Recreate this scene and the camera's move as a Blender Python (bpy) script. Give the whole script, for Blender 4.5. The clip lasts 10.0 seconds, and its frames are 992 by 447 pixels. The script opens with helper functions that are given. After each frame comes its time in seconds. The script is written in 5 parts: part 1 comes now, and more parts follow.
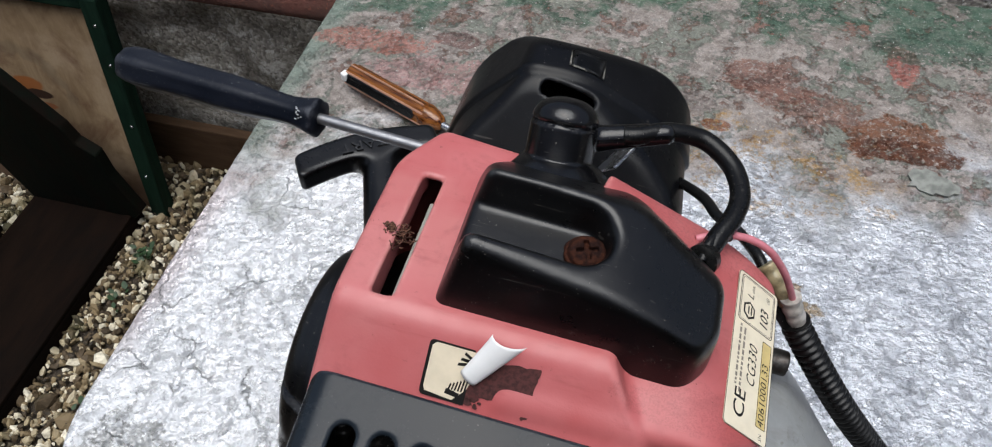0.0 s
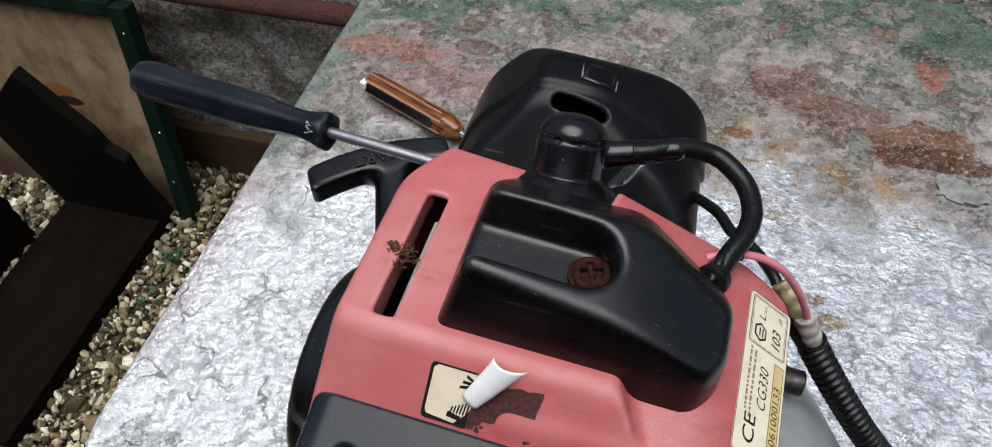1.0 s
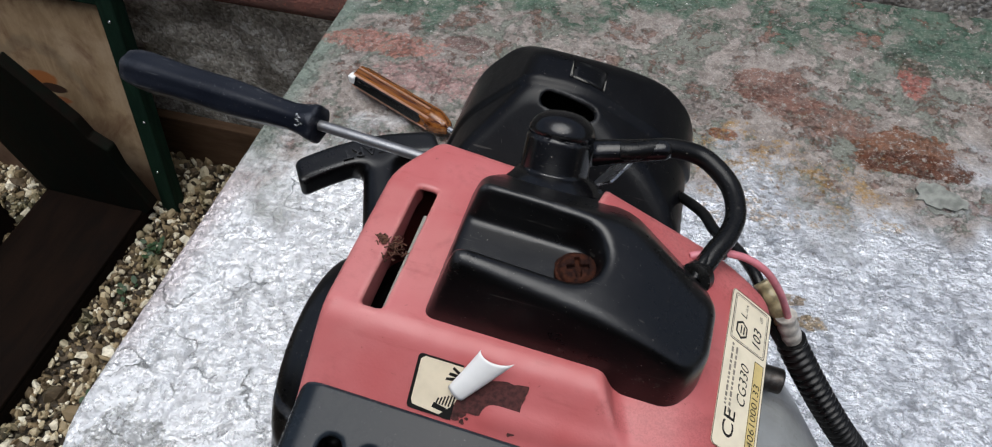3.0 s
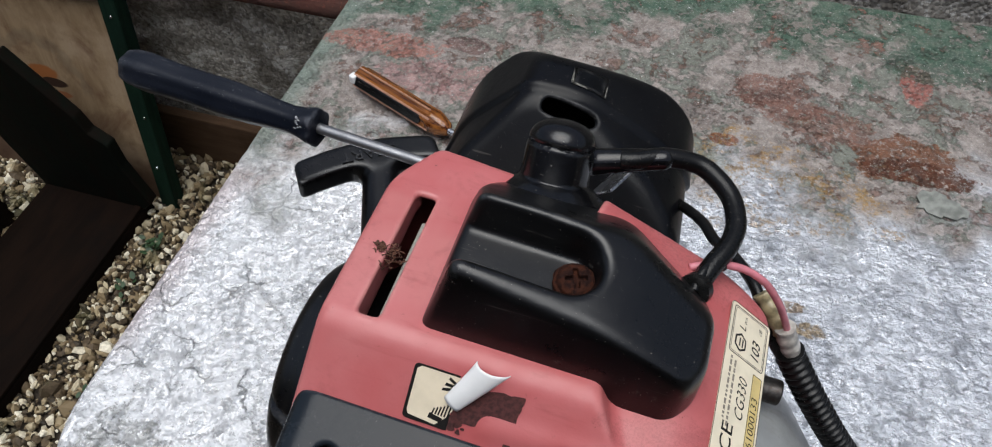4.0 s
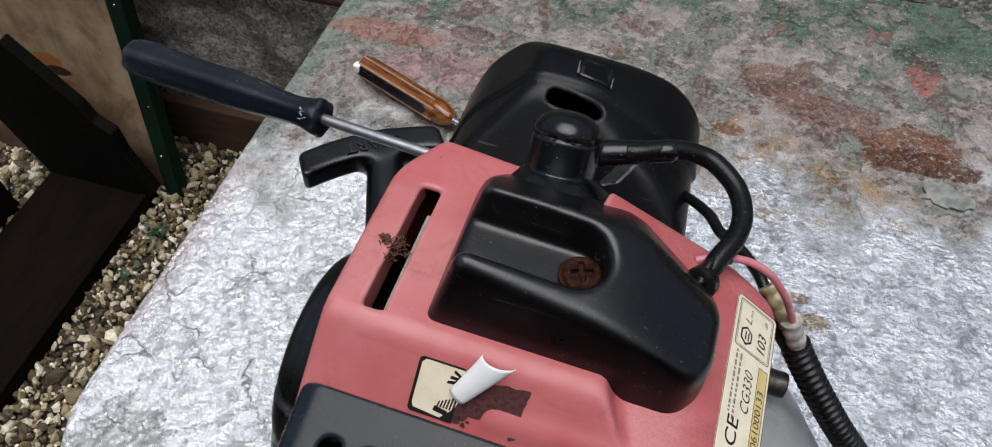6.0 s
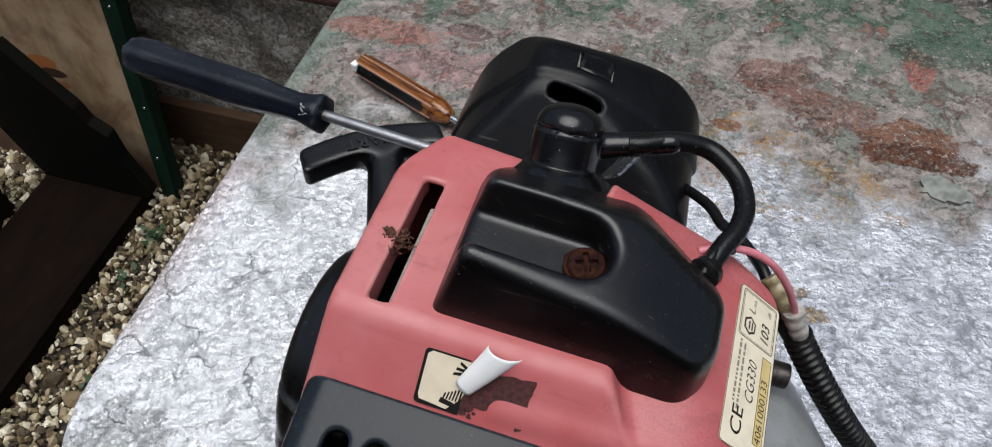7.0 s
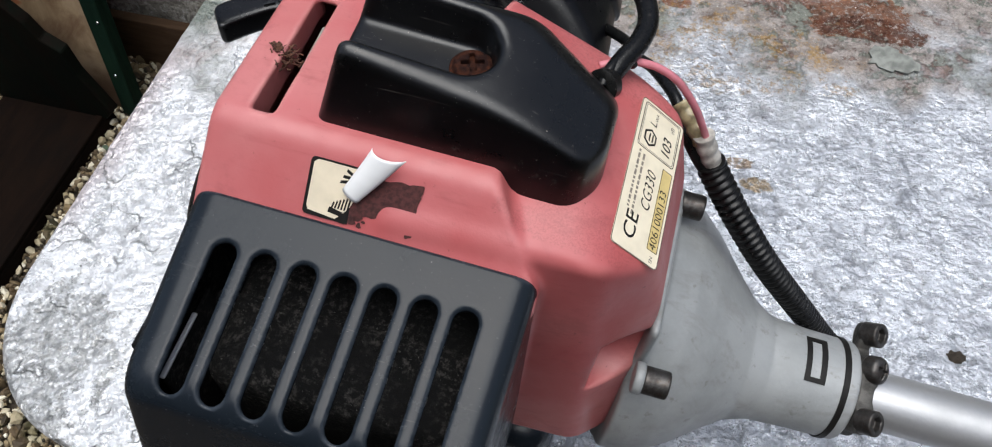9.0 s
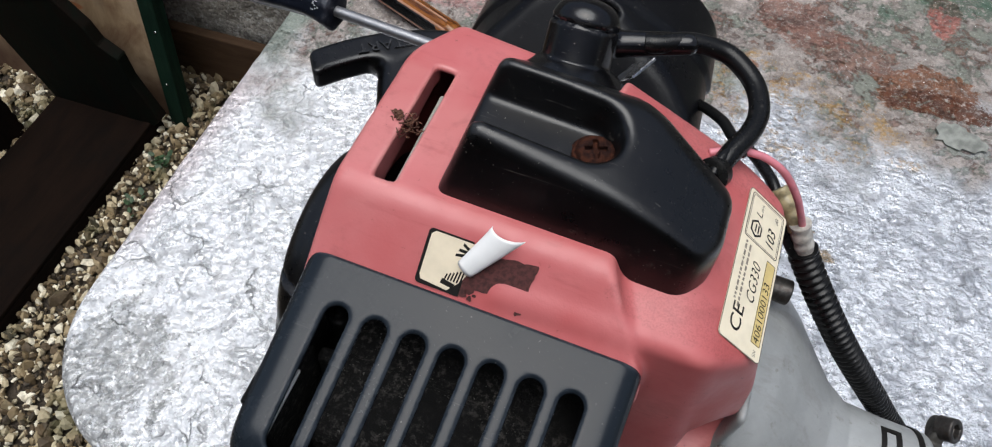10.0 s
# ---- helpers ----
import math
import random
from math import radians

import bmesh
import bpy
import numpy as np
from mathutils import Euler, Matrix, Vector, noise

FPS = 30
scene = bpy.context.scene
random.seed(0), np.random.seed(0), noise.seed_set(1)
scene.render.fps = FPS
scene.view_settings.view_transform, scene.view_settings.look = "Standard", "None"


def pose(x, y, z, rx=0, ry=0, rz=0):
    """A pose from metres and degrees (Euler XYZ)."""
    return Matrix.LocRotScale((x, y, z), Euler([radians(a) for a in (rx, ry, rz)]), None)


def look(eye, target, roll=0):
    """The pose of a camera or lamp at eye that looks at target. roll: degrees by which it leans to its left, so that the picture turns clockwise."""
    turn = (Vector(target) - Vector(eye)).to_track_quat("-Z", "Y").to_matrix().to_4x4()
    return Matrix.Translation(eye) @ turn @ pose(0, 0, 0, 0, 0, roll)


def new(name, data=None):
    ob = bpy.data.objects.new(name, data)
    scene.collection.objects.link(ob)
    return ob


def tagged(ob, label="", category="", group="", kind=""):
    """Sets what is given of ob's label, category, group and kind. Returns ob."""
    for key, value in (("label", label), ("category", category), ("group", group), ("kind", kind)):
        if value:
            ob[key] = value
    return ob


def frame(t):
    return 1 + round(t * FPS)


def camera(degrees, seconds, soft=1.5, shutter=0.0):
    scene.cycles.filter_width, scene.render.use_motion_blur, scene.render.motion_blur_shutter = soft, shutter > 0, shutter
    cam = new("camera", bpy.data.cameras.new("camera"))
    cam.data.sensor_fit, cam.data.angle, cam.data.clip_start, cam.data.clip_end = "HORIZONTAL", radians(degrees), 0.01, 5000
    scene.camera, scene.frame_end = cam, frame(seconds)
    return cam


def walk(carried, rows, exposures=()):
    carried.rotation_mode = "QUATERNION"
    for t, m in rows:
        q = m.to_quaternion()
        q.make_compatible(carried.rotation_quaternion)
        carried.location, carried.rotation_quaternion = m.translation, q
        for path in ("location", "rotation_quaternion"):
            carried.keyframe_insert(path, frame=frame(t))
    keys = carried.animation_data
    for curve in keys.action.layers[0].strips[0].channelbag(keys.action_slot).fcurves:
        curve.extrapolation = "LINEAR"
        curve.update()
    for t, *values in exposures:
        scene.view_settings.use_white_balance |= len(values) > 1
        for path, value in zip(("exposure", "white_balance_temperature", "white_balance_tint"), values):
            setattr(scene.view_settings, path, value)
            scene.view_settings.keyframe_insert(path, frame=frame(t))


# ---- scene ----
cam = camera(63.7, 10.0, 1.1)
PATH = [
    (0, (0.0314, -0.1272, 0.4750), (-0.3647, 1.0242, -1.1120), -4.1),
    (0.5, (0.0368, -0.1239, 0.4760), (-0.4270, 1.0006, -1.1120), -6.9),
    (1, (0.0367, -0.1188, 0.4750), (-0.4267, 1.0171, -1.1050), -6.6),
    (1.5, (0.0301, -0.1172, 0.4780), (-0.4231, 1.0456, -1.0850), -4.3),
    (2, (0.0311, -0.1170, 0.4790), (-0.3873, 1.0508, -1.0900), -2.9),
    (2.5, (0.0366, -0.1229, 0.4770), (-0.3857, 1.0214, -1.1080), -4.2),
    (4, (0.0355, -0.1180, 0.4780), (-0.3866, 1.0212, -1.1110), -3.3),
    (4.5, (0.0355, -0.1180, 0.4760), (-0.3766, 1.0133, -1.1210), -3.2),
    (5, (0.0374, -0.1176, 0.4750), (-0.3858, 0.9998, -1.1290), -3.3),
    (5.5, (0.0382, -0.1164, 0.4760), (-0.3907, 0.9946, -1.1310), -4.1),
    (6.8, (0.0270, -0.1180, 0.4800), (-0.3890, 1.0020, -1.1250), -2.7),
    (7, (0.0328, -0.1197, 0.4770), (-0.3824, 0.9986, -1.1290), -3.7),
    (7.5, (0.0382, -0.1256, 0.4730), (-0.3692, 0.9636, -1.1540), -3.5),
    (8, (0.0586, -0.1425, 0.4570), (-0.3054, 0.8829, -1.2210), -4.3),
    (8.5, (0.0639, -0.1392, 0.4530), (-0.2852, 0.8486, -1.2500), -4.9),
    (9, (0.0669, -0.1385, 0.4510), (-0.2749, 0.8530, -1.2520), -4),
    (9.5, (0.0666, -0.1375, 0.4490), (-0.2737, 0.8564, -1.2530), -4),
    (10, (0.0373, -0.1351, 0.4630), (-0.3645, 0.8898, -1.2060), -1.7),
]
walk(cam, [(t, look(eye, target, roll)) for t, eye, target, roll in PATH], ((0, -0.04), (4, -0.18), (7, -0.18), (8, -0.15), (8.6, 0.05), (9.5, 0.08), (10, 0.02)))

# ---- world, sun and exposure ----
scene.view_settings.exposure = 0.0
world = bpy.data.worlds.new("overcast")
scene.world = world
world.use_nodes = True
wn, wl = world.node_tree.nodes, world.node_tree.links
sky = wn.new("ShaderNodeTexSky")
sky.sky_type, sky.sun_disc = "NISHITA", False
sky.sun_elevation, sky.sun_rotation = radians(84), radians(165)
sky.air_density, sky.dust_density = 1.0, 4.0
pale = wn.new("ShaderNodeHueSaturation")
pale.inputs["Saturation"].default_value = 0.85
wl.new(sky.outputs[0], pale.inputs["Color"])
wl.new(pale.outputs[0], wn["Background"].inputs["Color"])
wn["Background"].inputs["Strength"].default_value = 0.125
sun = new("sun", bpy.data.lights.new("sun", "SUN"))
sun.data.energy, sun.data.angle, sun.data.color = 3.0, radians(56), (0.93, 0.975, 1.0)
sun.matrix_world = look((0.06, -0.22, 2.2), (0, 0, 0))

# ---- materials ----


def material(name, rough=0.5, metal=0.0, spec=0.5):
    m = bpy.data.materials.new(name)
    m.use_nodes = True
    b = m.node_tree.nodes["Principled BSDF"]
    b.inputs["Roughness"].default_value = rough
    b.inputs["Metallic"].default_value = metal
    b.inputs["Specular IOR Level"].default_value = spec
    return m


class Web:
    """Short hand for building a node tree."""

    def __init__(self, m):
        self.t = m.node_tree
        self.b = m.node_tree.nodes["Principled BSDF"]
        self.pos = self.t.nodes.new("ShaderNodeTexCoord").outputs["Object"]

    def node(self, kind, **values):
        n = self.t.nodes.new(kind)
        for k, v in values.items():
            n.inputs[k].default_value = v
        return n

    def link(self, a, b):
        self.t.links.new(a, b)

    def noise(self, scale, detail=4.0, rough=0.55, warp=0.0, vec=None):
        n = self.node("ShaderNodeTexNoise", Scale=scale, Detail=detail, Roughness=rough, Distortion=warp)
        self.link(vec or self.pos, n.inputs["Vector"])
        return n.outputs["Fac"]

    def cells(self, scale, feature="F1", vec=None, out="Distance"):
        n = self.node("ShaderNodeTexVoronoi", Scale=scale)
        n.feature = feature
        self.link(vec or self.pos, n.inputs["Vector"])
        return n.outputs[out]

    def step(self, fac, lo, hi, a=0.0, b=1.0):
        n = self.t.nodes.new("ShaderNodeMapRange")
        n.interpolation_type = "SMOOTHSTEP"
        for k, v in zip(("From Min", "From Max", "To Min", "To Max"), (lo, hi, a, b)):
            n.inputs[k].default_value = v
        self.link(fac, n.inputs["Value"])
        return n.outputs["Result"]

    def math(self, op, a, b=None):
        n = self.t.nodes.new("ShaderNodeMath")
        n.operation = op
        for i, v in enumerate((a, b)):
            if v is None:
                continue
            if isinstance(v, (int, float)):
                n.inputs[i].default_value = v
            else:
                self.link(v, n.inputs[i])
        return n.outputs[0]

    def mix(self, fac, a, b):
        n = self.t.nodes.new("ShaderNodeMix")
        n.data_type = "RGBA"
        for i, v in ((0, fac), (6, a), (7, b)):
            if isinstance(v, (int, float)):
                n.inputs[i].default_value = v
            elif isinstance(v, tuple):
                n.inputs[i].default_value = (*v, 1.0)
            else:
                self.link(v, n.inputs[i])
        return n.outputs[2]

    def sep(self):
        n = self.t.nodes.new("ShaderNodeSeparateXYZ")
        self.link(self.pos, n.inputs[0])
        return n.outputs

    def blob(self, x, y, rx, ry, wobble, amount=0.5):
        """1 inside an uneven patch round (x, y), 0 outside."""
        s = self.sep()
        dx = self.math("DIVIDE", self.math("SUBTRACT", s[0], x), rx)
        dy = self.math("DIVIDE", self.math("SUBTRACT", s[1], y), ry)
        d = self.math("SQRT", self.math("ADD", self.math("MULTIPLY", dx, dx), self.math("MULTIPLY", dy, dy)))
        d = self.math("ADD", d, self.math("MULTIPLY", self.math("SUBTRACT", wobble, 0.5), amount * 4))
        return self.step(d, 0.92, 1.08, 1.0, 0.0)

    def bump(self, height, strength, distance):
        n = self.node("ShaderNodeBump", Strength=strength, Distance=distance)
        self.link(height, n.inputs["Height"])
        self.link(n.outputs[0], self.b.inputs["Normal"])
        return n

    def colour(self, c):
        if isinstance(c, tuple):
            self.b.inputs["Base Color"].default_value = (*c, 1.0)
        else:
            self.link(c, self.b.inputs["Base Color"])

    def rough(self, r):
        self.link(r, self.b.inputs["Roughness"])


def plastic(name, c, c2, rough, rough2, grain=900.0, strength=0.12, dust=None, spec=0.27, wear=0.065):
    m = material(name, rough, 0.0, spec)
    w = Web(m)
    big = w.noise(28, 5, 0.6)
    fine = w.noise(420, 3)
    col = w.mix(w.step(big, 0.35, 0.7), c, c2)
    if dust:
        col = w.mix(w.math("MULTIPLY", w.step(w.noise(230, 6, 0.7), 0.62, 0.72), 0.5), col, dust)
        col = w.mix(w.step(w.noise(1150, 3, 0.6), 0.70, 0.725, 0.0, 0.75), col, tuple(v * 5 for v in dust))
        for turn, seed in ((0.5, 3.0), (-0.9, 9.0)):
            long = w.t.nodes.new("ShaderNodeMapping")
            long.inputs["Rotation"].default_value = (0.3, 0.2, turn)
            long.inputs["Location"].default_value = (seed, 0.0, 0.0)
            long.inputs["Scale"].default_value = (0.05, 1.0, 1.0)
            w.link(w.pos, long.inputs[0])
            col = w.mix(w.math("MULTIPLY", w.step(w.noise(700, 2, 0.5, 0.0, long.outputs[0]), 0.70, 0.74, 0.0, 0.35), w.step(big, 0.45, 0.6)), col, tuple(v * 2.5 for v in dust))
    edge = w.t.nodes.new("ShaderNodeNewGeometry").outputs["Pointiness"]
    col = w.mix(w.math("MULTIPLY", w.step(edge, 0.515, 0.56), w.step(w.noise(160, 5, 0.65), 0.38, 0.62, 0.05, 0.5)), col, tuple(v * 3 + wear for v in c))
    w.colour(col)
    w.rough(w.step(w.math("ADD", w.math("MULTIPLY", big, 0.7), w.math("MULTIPLY", fine, 0.3)), 0.3, 0.7, rough, rough2))
    w.bump(w.noise(grain, 2), strength, 0.0004)
    return m


def red_plastic():
    """Sun-faded red moulding: chalky patches, grime flecks and scuffs."""
    m = material("faded_red_plastic", 0.45)
    w = Web(m)
    big = w.noise(22, 4, 0.6)
    col = w.mix(w.step(big, 0.3, 0.72), (0.405, 0.085, 0.085), (0.470, 0.134, 0.135))
    col = w.mix(w.step(w.noise(75, 5, 0.65), 0.5, 0.8, 0.0, 0.45), col, (0.42, 0.10, 0.10))
    col = w.mix(w.step(w.noise(11, 4, 0.6, 0.5), 0.48, 0.66, 0.0, 0.42), col, (0.50, 0.200, 0.186))
    wipe = w.t.nodes.new("ShaderNodeMapping")
    wipe.inputs["Scale"].default_value = (1.0, 7.0, 7.0)
    w.link(w.pos, wipe.inputs[0])
    col = w.mix(w.step(w.noise(30, 5, 0.7, 0.3, wipe.outputs[0]), 0.56, 0.70, 0.0, 0.25), col, (0.30, 0.05, 0.05))
    # oily dust that sits round the moulded cover and along the edges
    near = w.math("MULTIPLY", w.blob(0.034, -0.036, 0.020, 0.008, w.noise(120, 4)), w.step(w.noise(1500, 4, 0.75), 0.40, 0.66))
    col = w.mix(w.math("MULTIPLY", near, 0.26), col, (0.07, 0.014, 0.013))
    near = w.math("MULTIPLY", w.blob(0.034, 0.026, 0.028, 0.014, w.noise(60, 3)), w.step(w.noise(1000, 3, 0.7), 0.47, 0.62))
    col = w.mix(w.math("MULTIPLY", near, 0.26), col, (0.07, 0.014, 0.013))
    col = w.mix(w.step(w.noise(300, 6, 0.75), 0.655, 0.70, 0.0, 0.75), col, (0.10, 0.03, 0.025))
    col = w.mix(w.step(w.noise(46, 6, 0.72, 0.6), 0.52, 0.68, 0.0, 0.32), col, (0.25, 0.062, 0.058))
    edge = w.t.nodes.new("ShaderNodeNewGeometry").outputs["Pointiness"]
    col = w.mix(w.math("MULTIPLY", w.step(edge, 0.51, 0.56), w.step(w.noise(90, 4), 0.35, 0.6, 0.15, 0.5)), col, (0.66, 0.30, 0.28))
    w.colour(col)
    w.rough(w.step(w.noise(60, 5), 0.3, 0.7, 0.36, 0.52))
    w.bump(w.noise(1100, 2), 0.10, 0.0004)
    return m


def metal_mat(name, c, c2, rough, rough2, scale=60.0, metal=1.0, dirt=None, strength=0.15):
    m = material(name, rough, metal)
    w = Web(m)
    n = w.noise(scale, 6, 0.62)
    col = w.mix(w.step(n, 0.35, 0.7), c, c2)
    if dirt:
        col = w.mix(w.step(w.noise(scale * 3.1, 6, 0.7), 0.58, 0.70, 0.0, 0.75), col, dirt)
        smear = w.t.nodes.new("ShaderNodeMapping")
        smear.inputs["Scale"].default_value = (1.0, 2.6, 0.7)
        w.link(w.pos, smear.inputs[0])
        col = w.mix(w.step(w.noise(scale * 0.9, 6, 0.68, 0.4, smear.outputs[0]), 0.50, 0.68, 0.0, 0.42), col, dirt)
    w.colour(col)
    w.rough(w.step(n, 0.3, 0.7, rough, rough2))
    w.bump(w.noise(scale * 14, 3), strength, 0.0006)
    return m


def plain(name, c, rough=0.5, metal=0.0, var=0.12, scale=300.0):
    m = material(name, rough, metal)
    w = Web(m)
    d = tuple(x * (1 - 2.5 * var) for x in c)
    w.colour(w.mix(w.step(w.noise(scale, 5), 0.35, 0.7), c, d))
    w.bump(w.noise(scale * 4, 2), 0.08, 0.0003)
    return m


def rust_mat():
    m = material("rusted_steel", 0.85, 0.0, 0.12)
    w = Web(m)
    col = w.mix(w.step(w.noise(380, 5), 0.35, 0.7), (0.012, 0.0045, 0.0035), (0.045, 0.014, 0.007))
    w.colour(w.mix(w.step(w.noise(900, 3), 0.58, 0.7, 0, 0.7), col, (0.02, 0.009, 0.008)))
    w.bump(w.noise(700, 5), 0.7, 0.001)
    return m


def soot_mat():
    """Burnt-on soot: dead black with a grey, crumbly crust."""
    m = material("sooty_metal", 0.85, 0.0, 0.2)
    w = Web(m)
    crust = w.noise(420, 6, 0.75)
    col = w.mix(w.step(crust, 0.48, 0.66), (0.004, 0.0038, 0.0035), (0.070, 0.064, 0.058))
    col = w.mix(w.step(w.noise(900, 3, 0.6), 0.66, 0.70, 0.0, 0.7), col, (0.25, 0.24, 0.22))
    w.colour(w.mix(w.step(w.noise(35, 4), 0.40, 0.62), (0.004, 0.0038, 0.0035), col))
    w.bump(crust, 1.0, 0.0016)
    return m


def table_paint():
    """Crinkled aluminium paint over older red and green coats, flaking to bare cement."""
    m = material("flaking_table_paint", 0.4)
    w = Web(m)
    s = w.sep()
    wob = w.noise(9, 7, 0.62, 0.3)
    wob2 = w.noise(24, 7, 0.66, 0.2)
    wob3 = w.noise(75, 6, 0.7)
    # silver in front, worn layers behind: the border wanders
    far = w.math("ADD", w.math("SUBTRACT", s[1], w.math("MULTIPLY", w.math("MINIMUM", s[0], 0.0), 0.24)), w.math("MULTIPLY", w.math("SUBTRACT", wob, 0.5), 0.34))
    worn = w.step(w.math("ADD", far, w.math("MULTIPLY", w.math("SUBTRACT", wob2, 0.5), 0.10)), 0.272, 0.350)
    greenish = w.step(w.math("ADD", far, w.math("MULTIPLY", w.math("SUBTRACT", wob2, 0.5), 0.30)), 0.475, 0.525)
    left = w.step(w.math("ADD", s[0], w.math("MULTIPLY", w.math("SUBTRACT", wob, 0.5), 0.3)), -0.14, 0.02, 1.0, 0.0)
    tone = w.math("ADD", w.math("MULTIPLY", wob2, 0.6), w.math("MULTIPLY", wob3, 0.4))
    # whiter silver on the left: the bright sky sheen there is put into the colour
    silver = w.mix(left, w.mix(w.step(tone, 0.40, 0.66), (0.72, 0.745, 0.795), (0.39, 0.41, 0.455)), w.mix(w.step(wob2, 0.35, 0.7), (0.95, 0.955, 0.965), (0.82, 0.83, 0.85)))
    lay1 = w.math("ADD", w.math("MULTIPLY", w.noise(17, 8, 0.74, 0.35), 0.7), w.math("MULTIPLY", w.noise(110, 6, 0.75), 0.3))
    lay2 = w.math("ADD", w.math("MULTIPLY", w.noise(29, 8, 0.76, 0.3), 0.7), w.math("MULTIPLY", w.noise(140, 6, 0.75), 0.3))
    lay3 = w.noise(44, 7, 0.72, 0.2)
    cement = w.mix(w.step(wob3, 0.36, 0.64), (0.34, 0.30, 0.275), (0.19, 0.162, 0.145))
    cement = w.mix(w.step(lay1, 0.505, 0.53, 0.0, 0.8), cement, (0.17, 0.187, 0.155))
    cement = w.mix(w.step(lay2, 0.54, 0.565, 0.0, 0.7), cement, (0.19, 0.105, 0.082))
    cement = w.mix(w.step(lay3, 0.60, 0.62, 0.0, 0.8), cement, (0.34, 0.32, 0.295))
    green = w.mix(w.step(wob3, 0.40, 0.62), (0.060, 0.105, 0.075), (0.12, 0.15, 0.118))
    green = w.mix(w.step(lay2, 0.56, 0.58, 0.0, 0.75), green, (0.22, 0.095, 0.072))
    green = w.mix(w.step(lay1, 0.53, 0.555), green, (0.19, 0.17, 0.15))
    green = w.mix(w.step(lay3, 0.62, 0.64, 0.0, 0.8), green, (0.34, 0.32, 0.29))
    back = w.mix(greenish, cement, green)
    # old coats that show at the far-left corner and along the rim
    rim = w.step(w.math("ADD", s[0], w.math("MULTIPLY", w.math("SUBTRACT", wob2, 0.5), 0.06)), -0.303, -0.283, 1.0, 0.0)
    rimfar = w.math("MULTIPLY", rim, w.step(s[1], 0.20, 0.27))
    col = w.mix(worn, silver, back)
    col = w.mix(w.math("MULTIPLY", rimfar, 0.75), col, (0.19, 0.235, 0.20))
    pinkrim = w.math("MULTIPLY", w.step(w.math("ADD", s[0], w.math("MULTIPLY", w.math("SUBTRACT", wob2, 0.5), 0.05)), -0.312, -0.285, 1.0, 0.0), w.math("MULTIPLY", w.step(s[1], 0.02, 0.08), w.step(s[1], 0.2, 0.24, 1.0, 0.0)))
    col = w.mix(w.math("MULTIPLY", pinkrim, 0.38), col, (0.42, 0.24, 0.24))
    patches = (
        (0.196, 0.375, 0.036, 0.022, wob2, 0.55, (0.185, 0.075, 0.036), 0.95),
        (0.208, 0.362, 0.034, 0.012, wob3, 0.5, (0.100, 0.032, 0.014), 0.95),
        (0.090, 0.424, 0.030, 0.016, wob2, 0.50, (0.210, 0.105, 0.080), 0.85),
        (0.140, 0.394, 0.040, 0.016, wob2, 0.55, (0.200, 0.105, 0.078), 0.85),
        (0.105, 0.408, 0.030, 0.012, wob2, 0.45, (0.190, 0.095, 0.072), 0.85),
        (0.206, 0.462, 0.011, 0.022, wob2, 0.40, (0.38, 0.125, 0.10), 0.85),
        (0.060, 0.358, 0.012, 0.006, wob3, 0.35, (0.24, 0.085, 0.035), 0.9),
        (0.034, 0.380, 0.022, 0.010, wob2, 0.35, (0.20, 0.165, 0.150), 0.85),
        (0.233, 0.494, 0.045, 0.022, wob2, 0.55, (0.055, 0.100, 0.070), 0.8),
        (-0.176, 0.412, 0.018, 0.010, wob2, 0.30, (0.150, 0.085, 0.075), 0.85),
        (-0.255, 0.395, 0.045, 0.016, wob2, 0.55, (0.38, 0.150, 0.115), 0.75),
        (-0.180, 0.362, 0.055, 0.020, wob2, 0.50, (0.42, 0.22, 0.21), 0.6),
        (-0.268, -0.040, 0.036, 0.046, wob3, 0.70, (0.16, 0.16, 0.135), 0.55),
        (0.137, 0.197, 0.012, 0.006, wob3, 0.45, (0.30, 0.19, 0.06), 0.8),
        (0.126, 0.212, 0.008, 0.004, wob3, 0.45, (0.26, 0.15, 0.05), 0.8),
    )
    rag = w.math("ADD", w.math("MULTIPLY", wob2, 0.55), w.math("MULTIPLY", wob3, 0.45))
    for x, y, rx, ry, n, a, c, k in patches:
        tone = w.mix(w.step(wob3, 0.38, 0.64), c, tuple(v * 0.6 + 0.025 for v in c))
        col = w.mix(w.math("MULTIPLY", w.blob(x, y, rx * 1.1, ry * 1.1, rag, a * 1.5), w.math("MULTIPLY", w.step(w.noise(210, 5, 0.7), 0.36, 0.50), k)), col, tone)
    fine = w.math("ADD", w.math("MULTIPLY", w.noise(38, 5, 0.65), 0.40), w.math("MULTIPLY", w.noise(190, 5, 0.8), 0.60))
    ochre = w.math("MULTIPLY", w.blob(0.115, 0.322, 0.100, 0.050, wob, 0.7), w.step(fine, 0.49, 0.60))
    col = w.mix(w.math("MULTIPLY", ochre, 0.7), col, (0.36, 0.21, 0.055))
    brown = w.math("MULTIPLY", w.blob(0.110, 0.345, 0.11, 0.05, wob2, 0.7), w.step(w.noise(95, 6, 0.75), 0.56, 0.68))
    col = w.mix(w.math("MULTIPLY", brown, 0.7), col, (0.16, 0.085, 0.04))
    specks = w.step(w.noise(150, 4, 0.75), 0.675, 0.705)
    col = w.mix(w.math("MULTIPLY", specks, 0.75), col, (0.11, 0.08, 0.065))
    # hairline cracks where the silver skin has crazed
    warped = w.t.nodes.new("ShaderNodeVectorMath")
    warped.operation = "ADD"
    push = w.node("ShaderNodeTexNoise", Scale=30.0, Detail=7.0)
    w.link(w.pos, push.inputs["Vector"])
    shrink = w.t.nodes.new("ShaderNodeVectorMath")
    shrink.operation = "SCALE"
